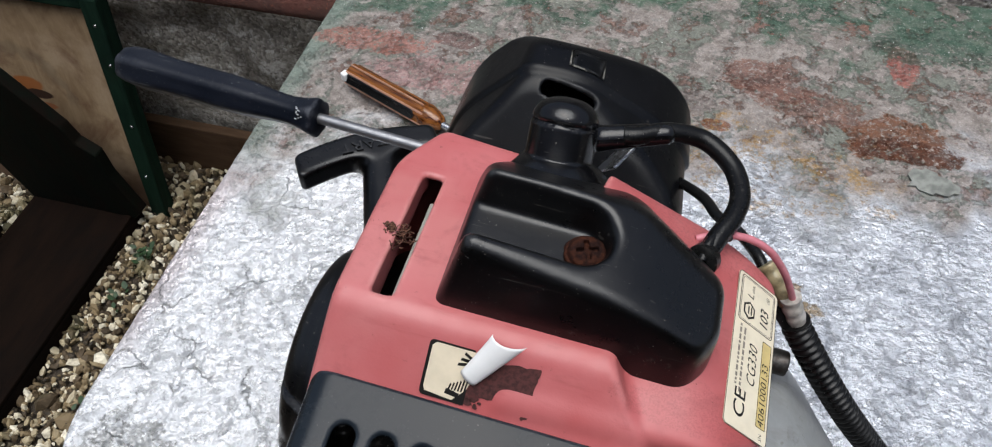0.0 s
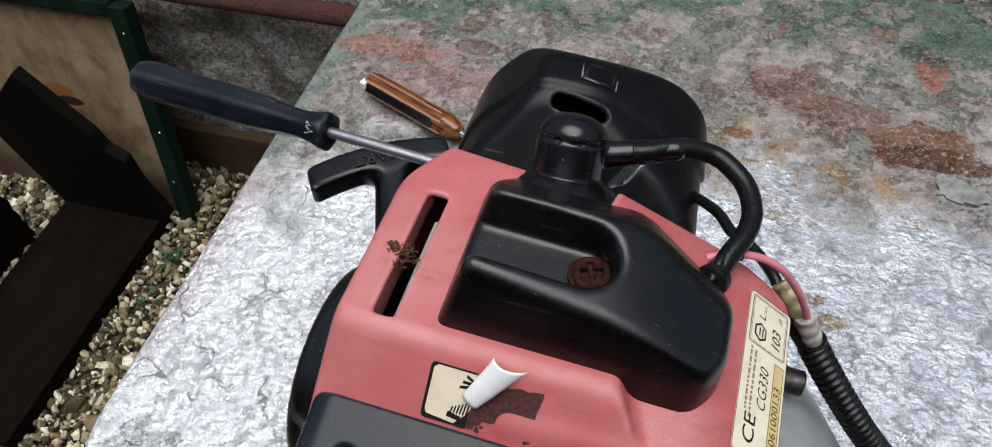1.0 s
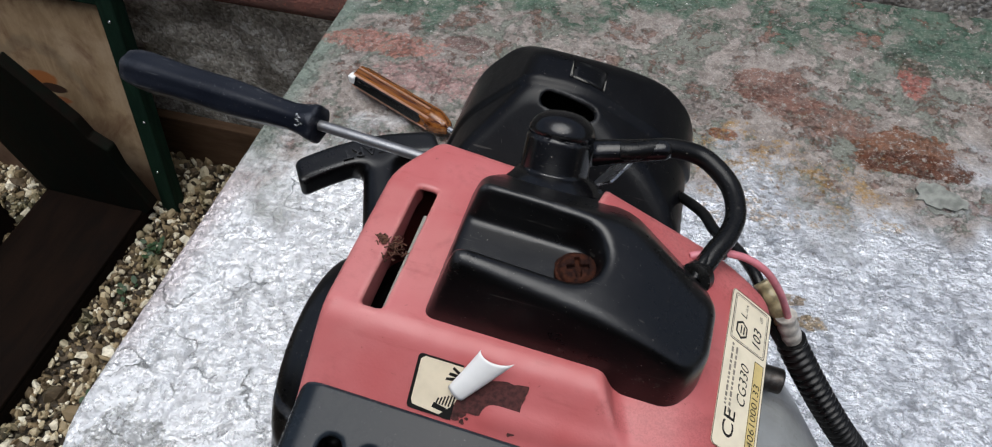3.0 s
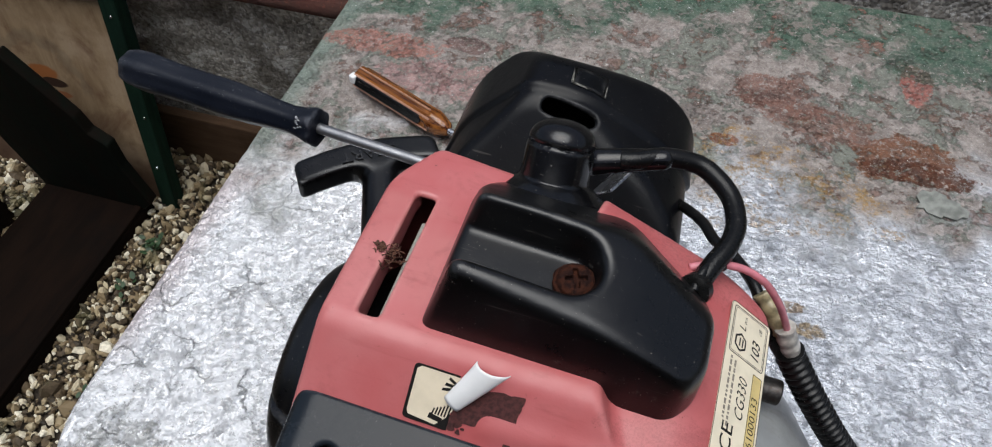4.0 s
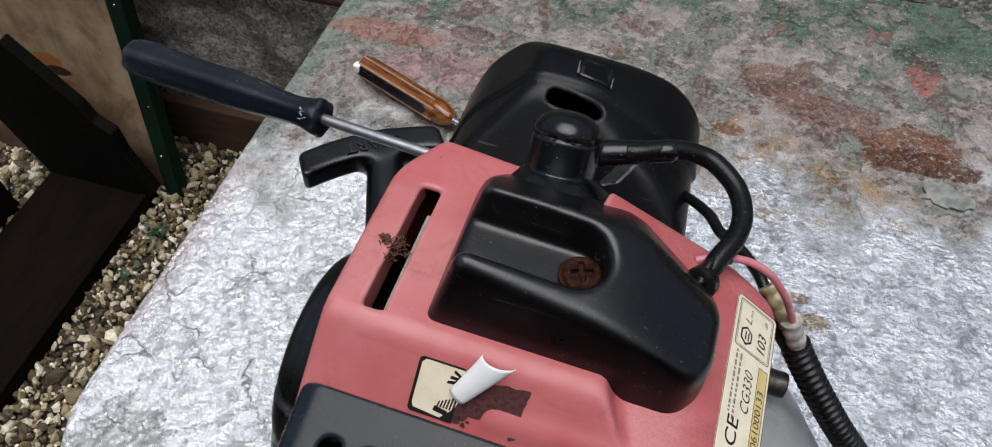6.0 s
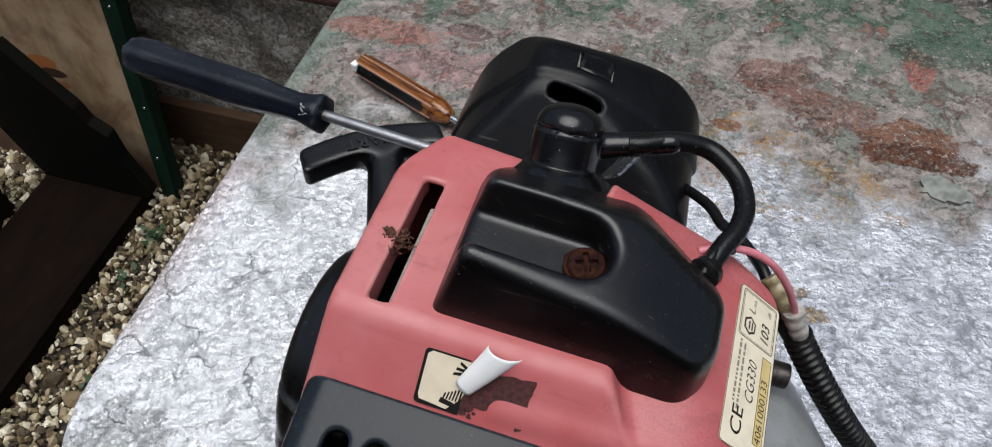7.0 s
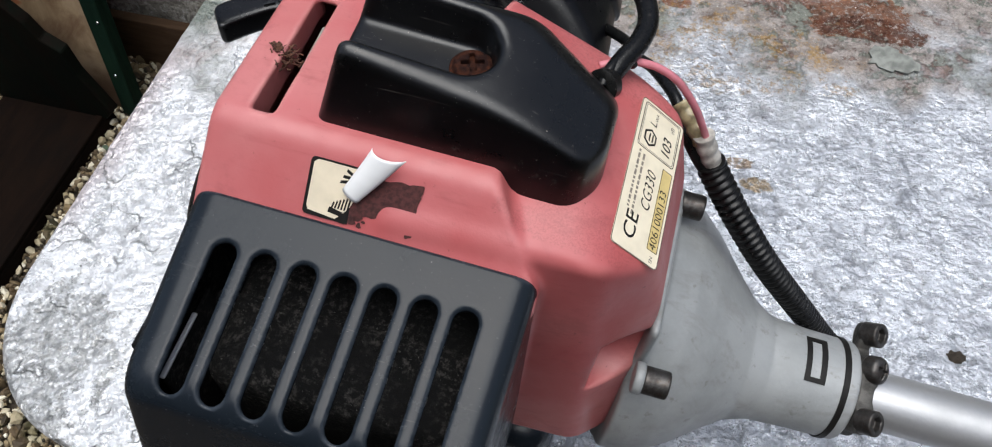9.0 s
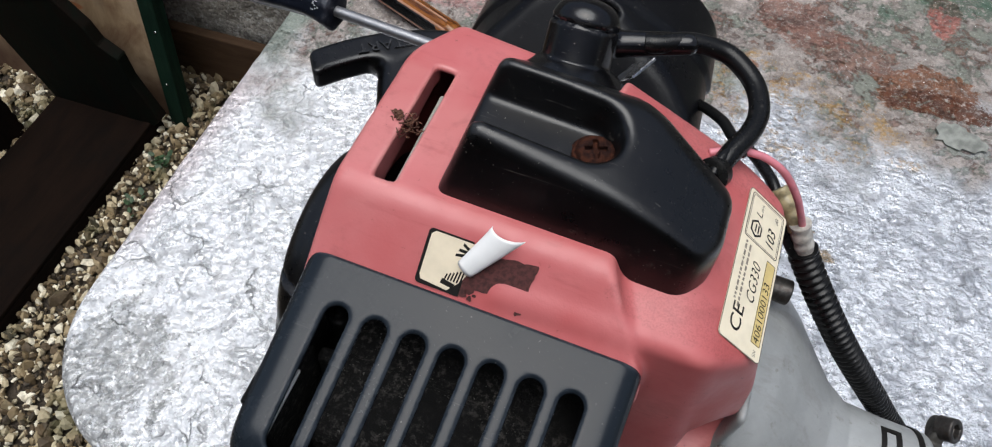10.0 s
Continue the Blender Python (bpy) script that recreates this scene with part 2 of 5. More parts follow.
    shrink.inputs["Scale"].default_value = 0.05
    w.link(push.outputs["Color"], shrink.inputs[0])
    w.link(w.pos, warped.inputs[0])
    w.link(shrink.outputs[0], warped.inputs[1])
    crack = w.step(w.cells(26, "DISTANCE_TO_EDGE", warped.outputs[0]), 0.0, 0.020, 1.0, 0.0)
    crack = w.math("MULTIPLY", w.math("MULTIPLY", crack, left), w.math("MULTIPLY", w.step(w.noise(17, 4), 0.52, 0.57), w.math("SUBTRACT", 1.0, worn)))
    col = w.mix(w.math("MULTIPLY", crack, 0.62), col, (0.20, 0.20, 0.20))
    w.link(w.math("MULTIPLY", w.math("SUBTRACT", 1.0, worn), w.step(left, 0.0, 1.0, 0.62, 0.50)), w.b.inputs["Metallic"])
    w.rough(w.math("ADD", w.step(wob3, 0.3, 0.7, 0.22, 0.36), w.math("MULTIPLY", worn, 0.34)))
    w.link(w.step(worn, 0.0, 1.0, 0.5, 0.25), w.b.inputs["Specular IOR Level"])
    # creases, pits and pocks: grey put into the colour for the shade in them
    fold = w.math("ABSOLUTE", w.math("SUBTRACT", w.noise(34, 5, 0.6, 0.6), 0.5))
    crease = w.math("MULTIPLY", w.step(fold, 0.0, 0.022, 1.0, 0.0), w.math("MULTIPLY", left, w.math("SUBTRACT", 1.0, worn)))
    crease = w.math("MULTIPLY", crease, w.step(w.noise(13, 3), 0.52, 0.62))
    col = w.mix(w.math("MULTIPLY", crease, 0.06), col, (0.20, 0.20, 0.205))
    pits = w.math("MULTIPLY", w.step(w.noise(330, 4, 0.7), 0.62, 0.68), w.math("SUBTRACT", 1.0, worn))
    col = w.mix(w.math("MULTIPLY", pits, 0.45), col, (0.20, 0.20, 0.205))
    pocks = w.math("MULTIPLY", w.step(w.noise(120, 5, 0.68, 0.4), 0.53, 0.70), w.math("SUBTRACT", 1.0, worn))
    col = w.mix(w.math("MULTIPLY", pocks, 0.16), col, (0.25, 0.252, 0.258))
    sand = w.noise(520, 4, 0.8)
    deep = w.mix(0.55, col, (0.035, 0.033, 0.03))
    pale = w.mix(0.35, col, (0.75, 0.74, 0.72))
    col = w.mix(w.math("MULTIPLY", w.step(sand, 0.36, 0.46, 0.55, 0.0), w.step(worn, 0.0, 1.0, 0.35, 1.0)), col, deep)
    col = w.mix(w.math("MULTIPLY", w.step(sand, 0.56, 0.66, 0.0, 0.7), w.step(worn, 0.0, 1.0, 0.2, 1.0)), col, pale)
    # glints on the worn coats, painted as sparse white specks
    glint = w.math("MULTIPLY", w.step(w.noise(290, 3, 0.6), 0.70, 0.725), worn)
    col = w.mix(w.math("MULTIPLY", glint, 0.85), col, (0.80, 0.80, 0.79))
    w.colour(col)
    soft = w.node("ShaderNodeTexVoronoi", Scale=135.0)
    soft.feature = "SMOOTH_F1"
    soft.inputs["Smoothness"].default_value = 0.35
    w.link(warped.outputs[0], soft.inputs["Vector"])
    lump = w.math("MULTIPLY", soft.outputs["Distance"], w.step(left, 0.0, 1.0, -0.30, -0.62))
    lump = w.math("ADD", lump, w.math("MULTIPLY", w.noise(48, 5, 0.6), 0.9))
    drawn = w.t.nodes.new("ShaderNodeMapping")
    drawn.inputs["Scale"].default_value = (0.7, 1.0, 1.0)
    drawn.inputs["Rotation"].default_value = (0.0, 0.0, 0.16)
    w.link(w.pos, drawn.inputs[0])
    ripple = w.noise(215, 2, 0.45, 0.25, drawn.outputs[0])
    lump = w.math("ADD", lump, w.math("MULTIPLY", w.math("MULTIPLY", ripple, w.math("SUBTRACT", 1.0, worn)), w.step(left, 0.0, 1.0, 0.58, 0.50)))
    tall = w.math("ADD", lump, w.math("MULTIPLY", w.noise(330, 4, 0.7), 0.46))
    tall = w.math("SUBTRACT", tall, w.math("MULTIPLY", crack, 0.35))
    tall = w.math("SUBTRACT", tall, w.math("MULTIPLY", pocks, 0.25))
    tall = w.math("SUBTRACT", tall, w.math("MULTIPLY", crease, 0.3))
    for lay, edge, depth in ((lay2, 0.545, -0.26), (lay1, 0.515, -0.22), (lay3, 0.60, 0.16)):
        tall = w.math("ADD", tall, w.math("MULTIPLY", w.step(lay, edge, edge + 0.02), w.math("MULTIPLY", worn, depth)))
    tall = w.math("ADD", tall, w.math("MULTIPLY", w.cells(300), 0.05))
    w.bump(tall, 1.0, 0.0040)
    return m


def stone_mat(name, a, b, c, scale):
    m = material(name, 0.9)
    w = Web(m)
    col = w.mix(w.step(w.noise(scale, 7, 0.65), 0.35, 0.68), a, b)
    col = w.mix(w.step(w.noise(scale * 4, 6, 0.7), 0.57, 0.66), col, c)
    w.colour(col)
    w.bump(w.noise(scale * 5, 7, 0.7), 0.9, 0.012)
    return m


def pebbledash():
    """Old cement render: grit of many greys, pale scabs and dark damp stains."""
    m = material("weathered_render", 0.95, 0.0, 0.15)
    w = Web(m)
    grit = w.t.nodes.new("ShaderNodeTexVoronoi")
    grit.inputs["Scale"].default_value = 190.0
    w.link(w.pos, grit.inputs["Vector"])
    tone = w.t.nodes.new("ShaderNodeSeparateColor")
    w.link(grit.outputs["Color"], tone.inputs[0])
    col = w.mix(tone.outputs[0], (0.19, 0.175, 0.155), (0.44, 0.415, 0.37))
    col = w.mix(w.step(w.noise(26, 7, 0.7), 0.55, 0.64), col, (0.62, 0.61, 0.58))
    col = w.mix(w.step(w.noise(75, 5, 0.7), 0.56, 0.62), col, (0.56, 0.55, 0.52))
    col = w.mix(w.step(w.noise(6, 5, 0.6), 0.48, 0.68, 0.0, 0.75), col, (0.06, 0.05, 0.04))
    w.colour(col)
    w.bump(w.math("ADD", w.math("MULTIPLY", grit.outputs["Distance"], -0.6), w.noise(45, 7, 0.7)), 0.6, 0.006)
    return m


def pebble_mat():
    m = material("pebbles", 0.75)
    w = Web(m)
    info = w.t.nodes.new("ShaderNodeNewGeometry").outputs["Random Per Island"]
    ramp = w.t.nodes.new("ShaderNodeValToRGB")
    r = ramp.color_ramp
    tones = ((0.0, (0.018, 0.013, 0.007)), (0.33, (0.085, 0.056, 0.027)), (0.55, (0.23, 0.170, 0.090)), (0.76, (0.46, 0.39, 0.255)), (1.0, (0.80, 0.75, 0.61)))
    for i, (p, c) in enumerate(tones):
        e = r.elements[i] if i < 2 else r.elements.new(p)
        e.position, e.color = p, (*c, 1)
    w.link(info, ramp.inputs[0])
    tint = w.mix(w.step(w.noise(160, 5), 0.45, 0.75, 0, 0.5), ramp.outputs[0], (0.17, 0.12, 0.07))
    w.colour(w.mix(w.step(w.noise(11, 4), 0.54, 0.70, 0, 0.6), tint, (0.075, 0.075, 0.03)))
    w.bump(w.noise(300, 4), 0.3, 0.002)
    return m


def plywood():
    """Bare plywood, weather-stained, darker towards the bottom, with a worn arc and an orange split knot."""
    m = material("weathered_plywood", 0.9, 0.0, 0.2)
    w = Web(m)
    mp = w.t.nodes.new("ShaderNodeMapping")
    mp.inputs["Scale"].default_value = (4.0, 4.0, 1.3)
    w.link(w.pos, mp.inputs[0])
    grain = w.noise(6, 8, 0.7, 0.5, mp.outputs[0])
    big = w.noise(6, 6, 0.62, 0.4)
    col = w.mix(w.step(grain, 0.35, 0.65), (0.29, 0.205, 0.12), (0.20, 0.13, 0.072))
    col = w.mix(w.step(big, 0.50, 0.66, 0.0, 0.6), col, (0.40, 0.30, 0.20))
    col = w.mix(w.step(w.noise(9, 6, 0.65, 0.6), 0.52, 0.70, 0.0, 0.7), col, (0.12, 0.062, 0.036))
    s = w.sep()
    # dark brown towards the bottom, with an uneven upper limit
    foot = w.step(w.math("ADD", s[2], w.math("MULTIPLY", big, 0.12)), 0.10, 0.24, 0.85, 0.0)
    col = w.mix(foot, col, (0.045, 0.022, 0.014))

    def oval(x, z, rx, rz):
        dx = w.math("DIVIDE", w.math("SUBTRACT", s[0], x), rx)
        dz = w.math("DIVIDE", w.math("SUBTRACT", s[2], z), rz)
        return w.math("ADD", w.math("SQRT", w.math("ADD", w.math("MULTIPLY", dx, dx), w.math("MULTIPLY", dz, dz))), w.math("MULTIPLY", w.math("SUBTRACT", w.noise(40, 4), 0.5), 0.5))
    ring = w.math("ABSOLUTE", w.math("SUBTRACT", oval(0.41, 0.20, 0.092, 0.112), 1.0))
    col = w.mix(w.math("MULTIPLY", w.step(ring, 0.05, 0.16, 1.0, 0.0), w.step(s[2], 0.19, 0.24, 0.0, 0.28)), col, (0.10, 0.085, 0.065))
    col = w.mix(w.step(oval(0.415, 0.245, 0.034, 0.016), 0.75, 1.05, 0.9, 0.0), col, (0.26, 0.085, 0.02))
    col = w.mix(w.step(oval(0.430, 0.226, 0.034, 0.010), 0.8, 1.0, 1.0, 0.0), col, (0.03, 0.014, 0.008))
    col = w.mix(w.step(oval(0.436, 0.203, 0.026, 0.008), 0.75, 1.05, 0.8, 0.0), col, (0.24, 0.075, 0.025))
    w.colour(col)
    w.bump(grain, 0.4, 0.002)
    return m


def wood_mat(name, a, b, dark, stretch=(1, 1, 8), rough=0.9):
    m = material(name, rough, 0.0, 0.06)
    w = Web(m)
    mp = w.t.nodes.new("ShaderNodeMapping")
    mp.inputs["Scale"].default_value = tuple(1.0 / x * 8 for x in stretch)
    w.link(w.pos, mp.inputs[0])
    grain = w.noise(6, 8, 0.7, 0.5, mp.outputs[0])
    col = w.mix(w.step(grain, 0.35, 0.65), a, b)
    col = w.mix(w.step(w.noise(7, 6, 0.65, 0.4), 0.50, 0.72, 0, 0.85), col, dark)
    w.colour(col)
    w.bump(grain, 0.4, 0.002)
    return m


RED = red_plastic()
BLACK = plastic("black_plastic", (0.0018, 0.0018, 0.002), (0.0035, 0.0035, 0.004), 0.25, 0.37, 700, 0.08, (0.05, 0.045, 0.04), 0.46)
GLOSSY = plastic("shiny_black_rubber", (0.0018, 0.0018, 0.0022), (0.003, 0.003, 0.0035), 0.15, 0.24, 500, 0.06, (0.05, 0.045, 0.04), 0.42)
# black plastic with a bluish sky sheen put into its base colour
SATIN = plastic("satin_black_plastic", (0.009, 0.0125, 0.017), (0.011, 0.015, 0.020), 0.20, 0.30, 900, 0.08, (0.03, 0.03, 0.03), 0.20, 0.03)
DULL = plastic("dull_black_plastic", (0.002, 0.0022, 0.003), (0.004, 0.0042, 0.005), 0.26, 0.40, 800, 0.10, (0.05, 0.045, 0.04), 0.20)
RUBBER = plastic("black_rubber", (0.0022, 0.0022, 0.0022), (0.0045, 0.0045, 0.0045), 0.22, 0.34, 500, 0.12, (0.05, 0.045, 0.04), 0.24, 0.012)
HANDLE = plastic("worn_black_handle", (0.003, 0.0045, 0.009), (0.006, 0.008, 0.014), 0.38, 0.52, 600, 0.2, (0.07, 0.07, 0.07))
SOOT = soot_mat()
ALU = metal_mat("grey_cast_alloy", (0.31, 0.32, 0.32), (0.25, 0.26, 0.258), 0.42, 0.56, 45, 0.12, (0.17, 0.165, 0.15))
TUBE = metal_mat("satin_alloy_tube", (0.52, 0.52, 0.52), (0.44, 0.44, 0.44), 0.40, 0.50, 40, 0.75)
BLADE = metal_mat("dull_blade_steel", (0.34, 0.34, 0.35), (0.24, 0.24, 0.25), 0.36, 0.5, 120, 0.9)
STEEL = metal_mat("bright_steel", (0.55, 0.55, 0.56), (0.40, 0.40, 0.41), 0.20, 0.34, 120, 1.0)
GALVANISED = metal_mat("galvanised_sheet", (0.72, 0.72, 0.72), (0.60, 0.60, 0.60), 0.35, 0.5, 90, 0.3)
GRIME = metal_mat("grimy_alloy", (0.11, 0.105, 0.095), (0.05, 0.047, 0.043), 0.5, 0.75, 160, 0.4, (0.03, 0.025, 0.02), 0.5)
BOLT = metal_mat("grimy_steel", (0.09, 0.085, 0.08), (0.035, 0.032, 0.03), 0.35, 0.6, 220, 0.8, (0.05, 0.03, 0.02))
RUST = rust_mat()
AGED = plain("aged_cream_paper", (0.68, 0.59, 0.44), 0.45, 0.0, 0.05, 140)
CREAM = plain("cream_label", (0.76, 0.68, 0.52), 0.38, 0.0, 0.05, 120)
INK = plain("black_ink", (0.012, 0.011, 0.010), 0.5)
INK.node_tree.nodes["Principled BSDF"].inputs["Specular IOR Level"].default_value = 0.15
FADED_INK = plain("faded_ink", (0.22, 0.19, 0.15), 0.5)
YELLOW = plain("yellow_box", (0.62, 0.48, 0.20), 0.4, 0.0, 0.05)
WHITE = plain("white_sticker_back", (0.78, 0.78, 0.77), 0.55, 0.0, 0.03, 80)
GUM = plain("brown_gum", (0.075, 0.020, 0.018), 0.9, 0.0, 0.25, 700)
PINK = plain("pink_wire", (0.60, 0.20, 0.235), 0.4, 0.0, 0.08)
CLEAR = plain("yellowed_sleeve", (0.36, 0.30, 0.17), 0.3, 0.0, 0.2)
MILKY = plain("milky_sleeve", (0.50, 0.47, 0.42), 0.3, 0.0, 0.2)
DUST = plain("grey_dust", (0.30, 0.285, 0.25), 0.95, 0.0, 0.1)
STRAW = plain("dry_straw", (0.11, 0.045, 0.025), 0.9, 0.0, 0.2)
TABLE = table_paint()
WALL = pebbledash()
SOIL = stone_mat("gritty_soil", (0.05, 0.037, 0.025), (0.08, 0.06, 0.04), (0.02, 0.016, 0.012), 40)
PEBBLE = pebble_mat()
PLY = plywood()
# brown wood of the box, with the shade it lies in put into the colour
SHADED_WOOD = wood_mat("shaded_brown_wood", (0.008, 0.0043, 0.0028), (0.0042, 0.0025, 0.0018), (0.004, 0.003, 0.0025), (1, 6, 1))
GREENWOOD = wood_mat("green_painted_wood", (0.009, 0.024, 0.015), (0.005, 0.013, 0.009), (0.007, 0.008, 0.006), (1, 1, 5), 0.6)
# darker copy of the green wood: shade on the end board is in the colour
SHADED_GREEN = wood_mat("shaded_green_board", (0.004, 0.0065, 0.0045), (0.007, 0.0048, 0.0035), (0.003, 0.005, 0.004), (1, 1, 5), 0.7)
PIPE = stone_mat("rusty_red_paint", (0.13, 0.045, 0.032), (0.085, 0.038, 0.028), (0.20, 0.065, 0.04), 30)
PLANK = wood_mat("brown_plank", (0.085, 0.052, 0.032), (0.06, 0.036, 0.022), (0.03, 0.02, 0.014), (6, 1, 1))
# dark brown for the added wall that blocks light from the south
BLOCKER_BROWN = wood_mat("dark_blocker_brown", (0.045, 0.030, 0.020), (0.028, 0.018, 0.012), (0.015, 0.010, 0.008), (1, 1, 6))
LEAF = plain("weed_leaf", (0.025, 0.06, 0.02), 0.6, 0.0, 0.2, 90)


def amber_mat():
    m = material("amber_acetate", 0.10)
    w = Web(m)
    mp = w.t.nodes.new("ShaderNodeMapping")
    mp.inputs["Scale"].default_value = (0.06, 1.0, 1.0)
    w.link(w.pos, mp.inputs[0])
    w.colour(w.mix(w.step(w.noise(330, 4, 0.6, 0.0, mp.outputs[0]), 0.36, 0.66), (0.34, 0.125, 0.03), (0.085, 0.022, 0.005)))
    w.b.inputs["Transmission Weight"].default_value = 0.3
    w.b.inputs["IOR"].default_value = 1.47
    w.bump(w.noise(160, 3), 0.12, 0.0006)
    return m


AMBER = amber_mat()
# tan that stands for highlights along the amber handle's bevels
BEVEL_SHINE = plain("tan_bevel_shine", (0.40, 0.215, 0.14), 0.35, 0.0, 0.12, 200)

# ---- shaping: rounded solids from distance fields, in millimetres ----


def smax(a, b, k):
    h = np.maximum(k - np.abs(a - b), 0.0) / k
    return np.maximum(a, b) + h * h * k * 0.25


def smin(a, b, k):
    return -smax(-a, -b, k)


def half(p, n, d):
    """Inside where n . p < d."""
    s = math.sqrt(sum(c * c for c in n))
    return (n[0] * p[0] + n[1] * p[1] + n[2] * p[2] - d) / s


def facets(p, planes, k):
    f = None
    for n, d in planes:
        g = half(p, n, d)
        f = g if f is None else smax(f, g, k)
    return f


def rod(p, a, b, r, r2=None):
    """Round-ended rod from a to b, with radius r at a and r2 at b."""
    a, b = np.array(a, float), np.array(b, float)
    ab = b - a
    t = np.clip(((p[0] - a[0]) * ab[0] + (p[1] - a[1]) * ab[1] + (p[2] - a[2]) * ab[2]) / ab.dot(ab), 0, 1)
    d = np.sqrt((p[0] - a[0] - t * ab[0]) ** 2 + (p[1] - a[1] - t * ab[1]) ** 2 + (p[2] - a[2] - t * ab[2]) ** 2)
    return d - (r if r2 is None else r + (r2 - r) * t)


def drum(p, a, b, r, r2=None, k=1.0):
    """Flat-ended cylinder or cone from a to b."""
    a, b = np.array(a, float), np.array(b, float)
    ab = b - a
    n = math.sqrt(ab.dot(ab))
    ab = ab / n
    s = (p[0] - a[0]) * ab[0] + (p[1] - a[1]) * ab[1] + (p[2] - a[2]) * ab[2]
    d = np.sqrt(np.maximum((p[0] - a[0]) ** 2 + (p[1] - a[1]) ** 2 + (p[2] - a[2]) ** 2 - s * s, 0))
    side = d - (r if r2 is None else r + (r2 - r) * np.clip(s / n, 0, 1))
    return smax(smax(side, -s, k), s - n, k)


def brick(p, lo, hi, k):
    f = None
    for i in range(3):
        for g in (lo[i] - p[i], p[i] - hi[i]):
            f = g if f is None else smax(f, g, k)
    return f


def skin(name, field, lo, hi, size):
    """The surface field = 0 as a smooth mesh in metres."""
    lo = np.array(lo, float)
    axes = [np.arange(lo[i], hi[i] + size, size) for i in range(3)]
    v = field(np.meshgrid(*axes, indexing="ij"))
    s = v < 0
    n = np.array(v.shape)
    corner = [np.array((i, j, k)) for i in (0, 1) for j in (0, 1) for k in (0, 1)]
    count = sum(s[c[0]:n[0] - 1 + c[0], c[1]:n[1] - 1 + c[1], c[2]:n[2] - 1 + c[2]].astype(int) for c in corner)
    live = (count > 0) & (count < 8)
    cells = np.argwhere(live)
    index = -np.ones(live.shape, int)
    index[live] = np.arange(len(cells))
    total, hits = np.zeros((len(cells), 3)), np.zeros(len(cells))
    for a in corner:
        for b in corner:
            if (b - a).sum() != 1 or (b - a).min() < 0:
                continue
            va, vb = v[tuple((cells + a).T)], v[tuple((cells + b).T)]
            m = (va < 0) != (vb < 0)
            t = np.where(m, va / np.where(va == vb, 1, va - vb), 0)
            total += np.where(m[:, None], a + t[:, None] * (b - a), 0)
            hits += m
    pts = lo + (cells + total / hits[:, None]) * size
    for _ in range(3):
        p = [pts[:, i] for i in range(3)]
        f = field(p)
        g = np.empty_like(pts)
        for i in range(3):
            q = list(p)
            q[i] = p[i] + 0.1 * size
            g[:, i] = (field(q) - f) / (0.1 * size)
        shift = f / np.maximum((g * g).sum(1), 0.25)
        pts -= np.clip(shift, -0.5 * size, 0.5 * size)[:, None] * g
    quads = []
    for k in range(3):
        i, j = (k + 1) % 3, (k + 2) % 3
        a = [slice(None)] * 3
        b = [slice(None)] * 3
        a[k], b[k] = slice(0, n[k] - 1), slice(1, n[k])
        e = np.argwhere(s[tuple(a)] != s[tuple(b)])
        e = e[(e[:, i] > 0) & (e[:, j] > 0) & (e[:, i] < n[i] - 1) & (e[:, j] < n[j] - 1)]
        di, dj = np.eye(3, dtype=int)[i], np.eye(3, dtype=int)[j]
        q = np.stack([index[tuple((e - o).T)] for o in (di + dj, dj, 0 * di, di)], 1)
        flip = ~s[tuple(e.T)]
        q[flip] = q[flip][:, ::-1]
        quads.append(q)
    me = bpy.data.meshes.new(name)
    me.from_pydata((pts * 0.001).tolist(), [], np.concatenate(quads).tolist())
    me.shade_smooth()
    return me


def part(name, shape, mat, parent, label="", at=None):
    """One mesh object under a thing or a part, from a mesh or a bmesh."""
    if isinstance(shape, bmesh.types.BMesh):
        me = bpy.data.meshes.new(name)
        shape.to_mesh(me)
        shape.free()
        shape = me
    ob = new(name, shape)
    if not shape.materials:
        shape.materials.append(mat)
    ob.parent = parent
    if at is not None:
        ob.matrix_basis = at
    return tagged(ob, label)


def lathe(profile, sides=32, axis="x"):
    """A turned shape: profile of (along, radius) in millimetres, along x."""
    bm = bmesh.new()
    rings = []
    for s, r in profile:
        rings.append([bm.verts.new((s * 0.001, r * math.cos(2 * math.pi * i / sides) * 0.001, r * math.sin(2 * math.pi * i / sides) * 0.001)) for i in range(sides)])
    for a, b in zip(rings, rings[1:]):
        for i in range(sides):
            f = bm.faces.new((a[i], a[(i + 1) % sides], b[(i + 1) % sides], b[i]))
            f.smooth = True
    for ring, flip in ((rings[0], True), (rings[-1], False)):
        bm.faces.new(ring[::-1] if flip else ring)
    bmesh.ops.recalc_face_normals(bm, faces=bm.faces)
    return bm


def sharpen(me, degrees=35):
    me.set_sharp_from_angle(angle=radians(degrees))
    return me


def turned(name, profile, sides=32):
    bm = lathe(profile, sides)
    me = bpy.data.meshes.new(name)
    bm.to_mesh(me)
    bm.free()
    return sharpen(me)


def smooth_line(points, per=10):
    """A soft curve through points."""
    p = [Vector(q) for q in points]
    p = [2 * p[0] - p[1]] + p + [2 * p[-1] - p[-2]]
    out = []
    for i in range(1, len(p) - 2):
        for k in range(per):
            t = k / per
            a, b, c, d = p[i - 1:i + 3]
            out.append(0.5 * (2 * b + (c - a) * t + (2 * a - 5 * b + 4 * c - d) * t * t + (3 * b - a - 3 * c + d) * t ** 3))
    out.append(p[-2])
    return out


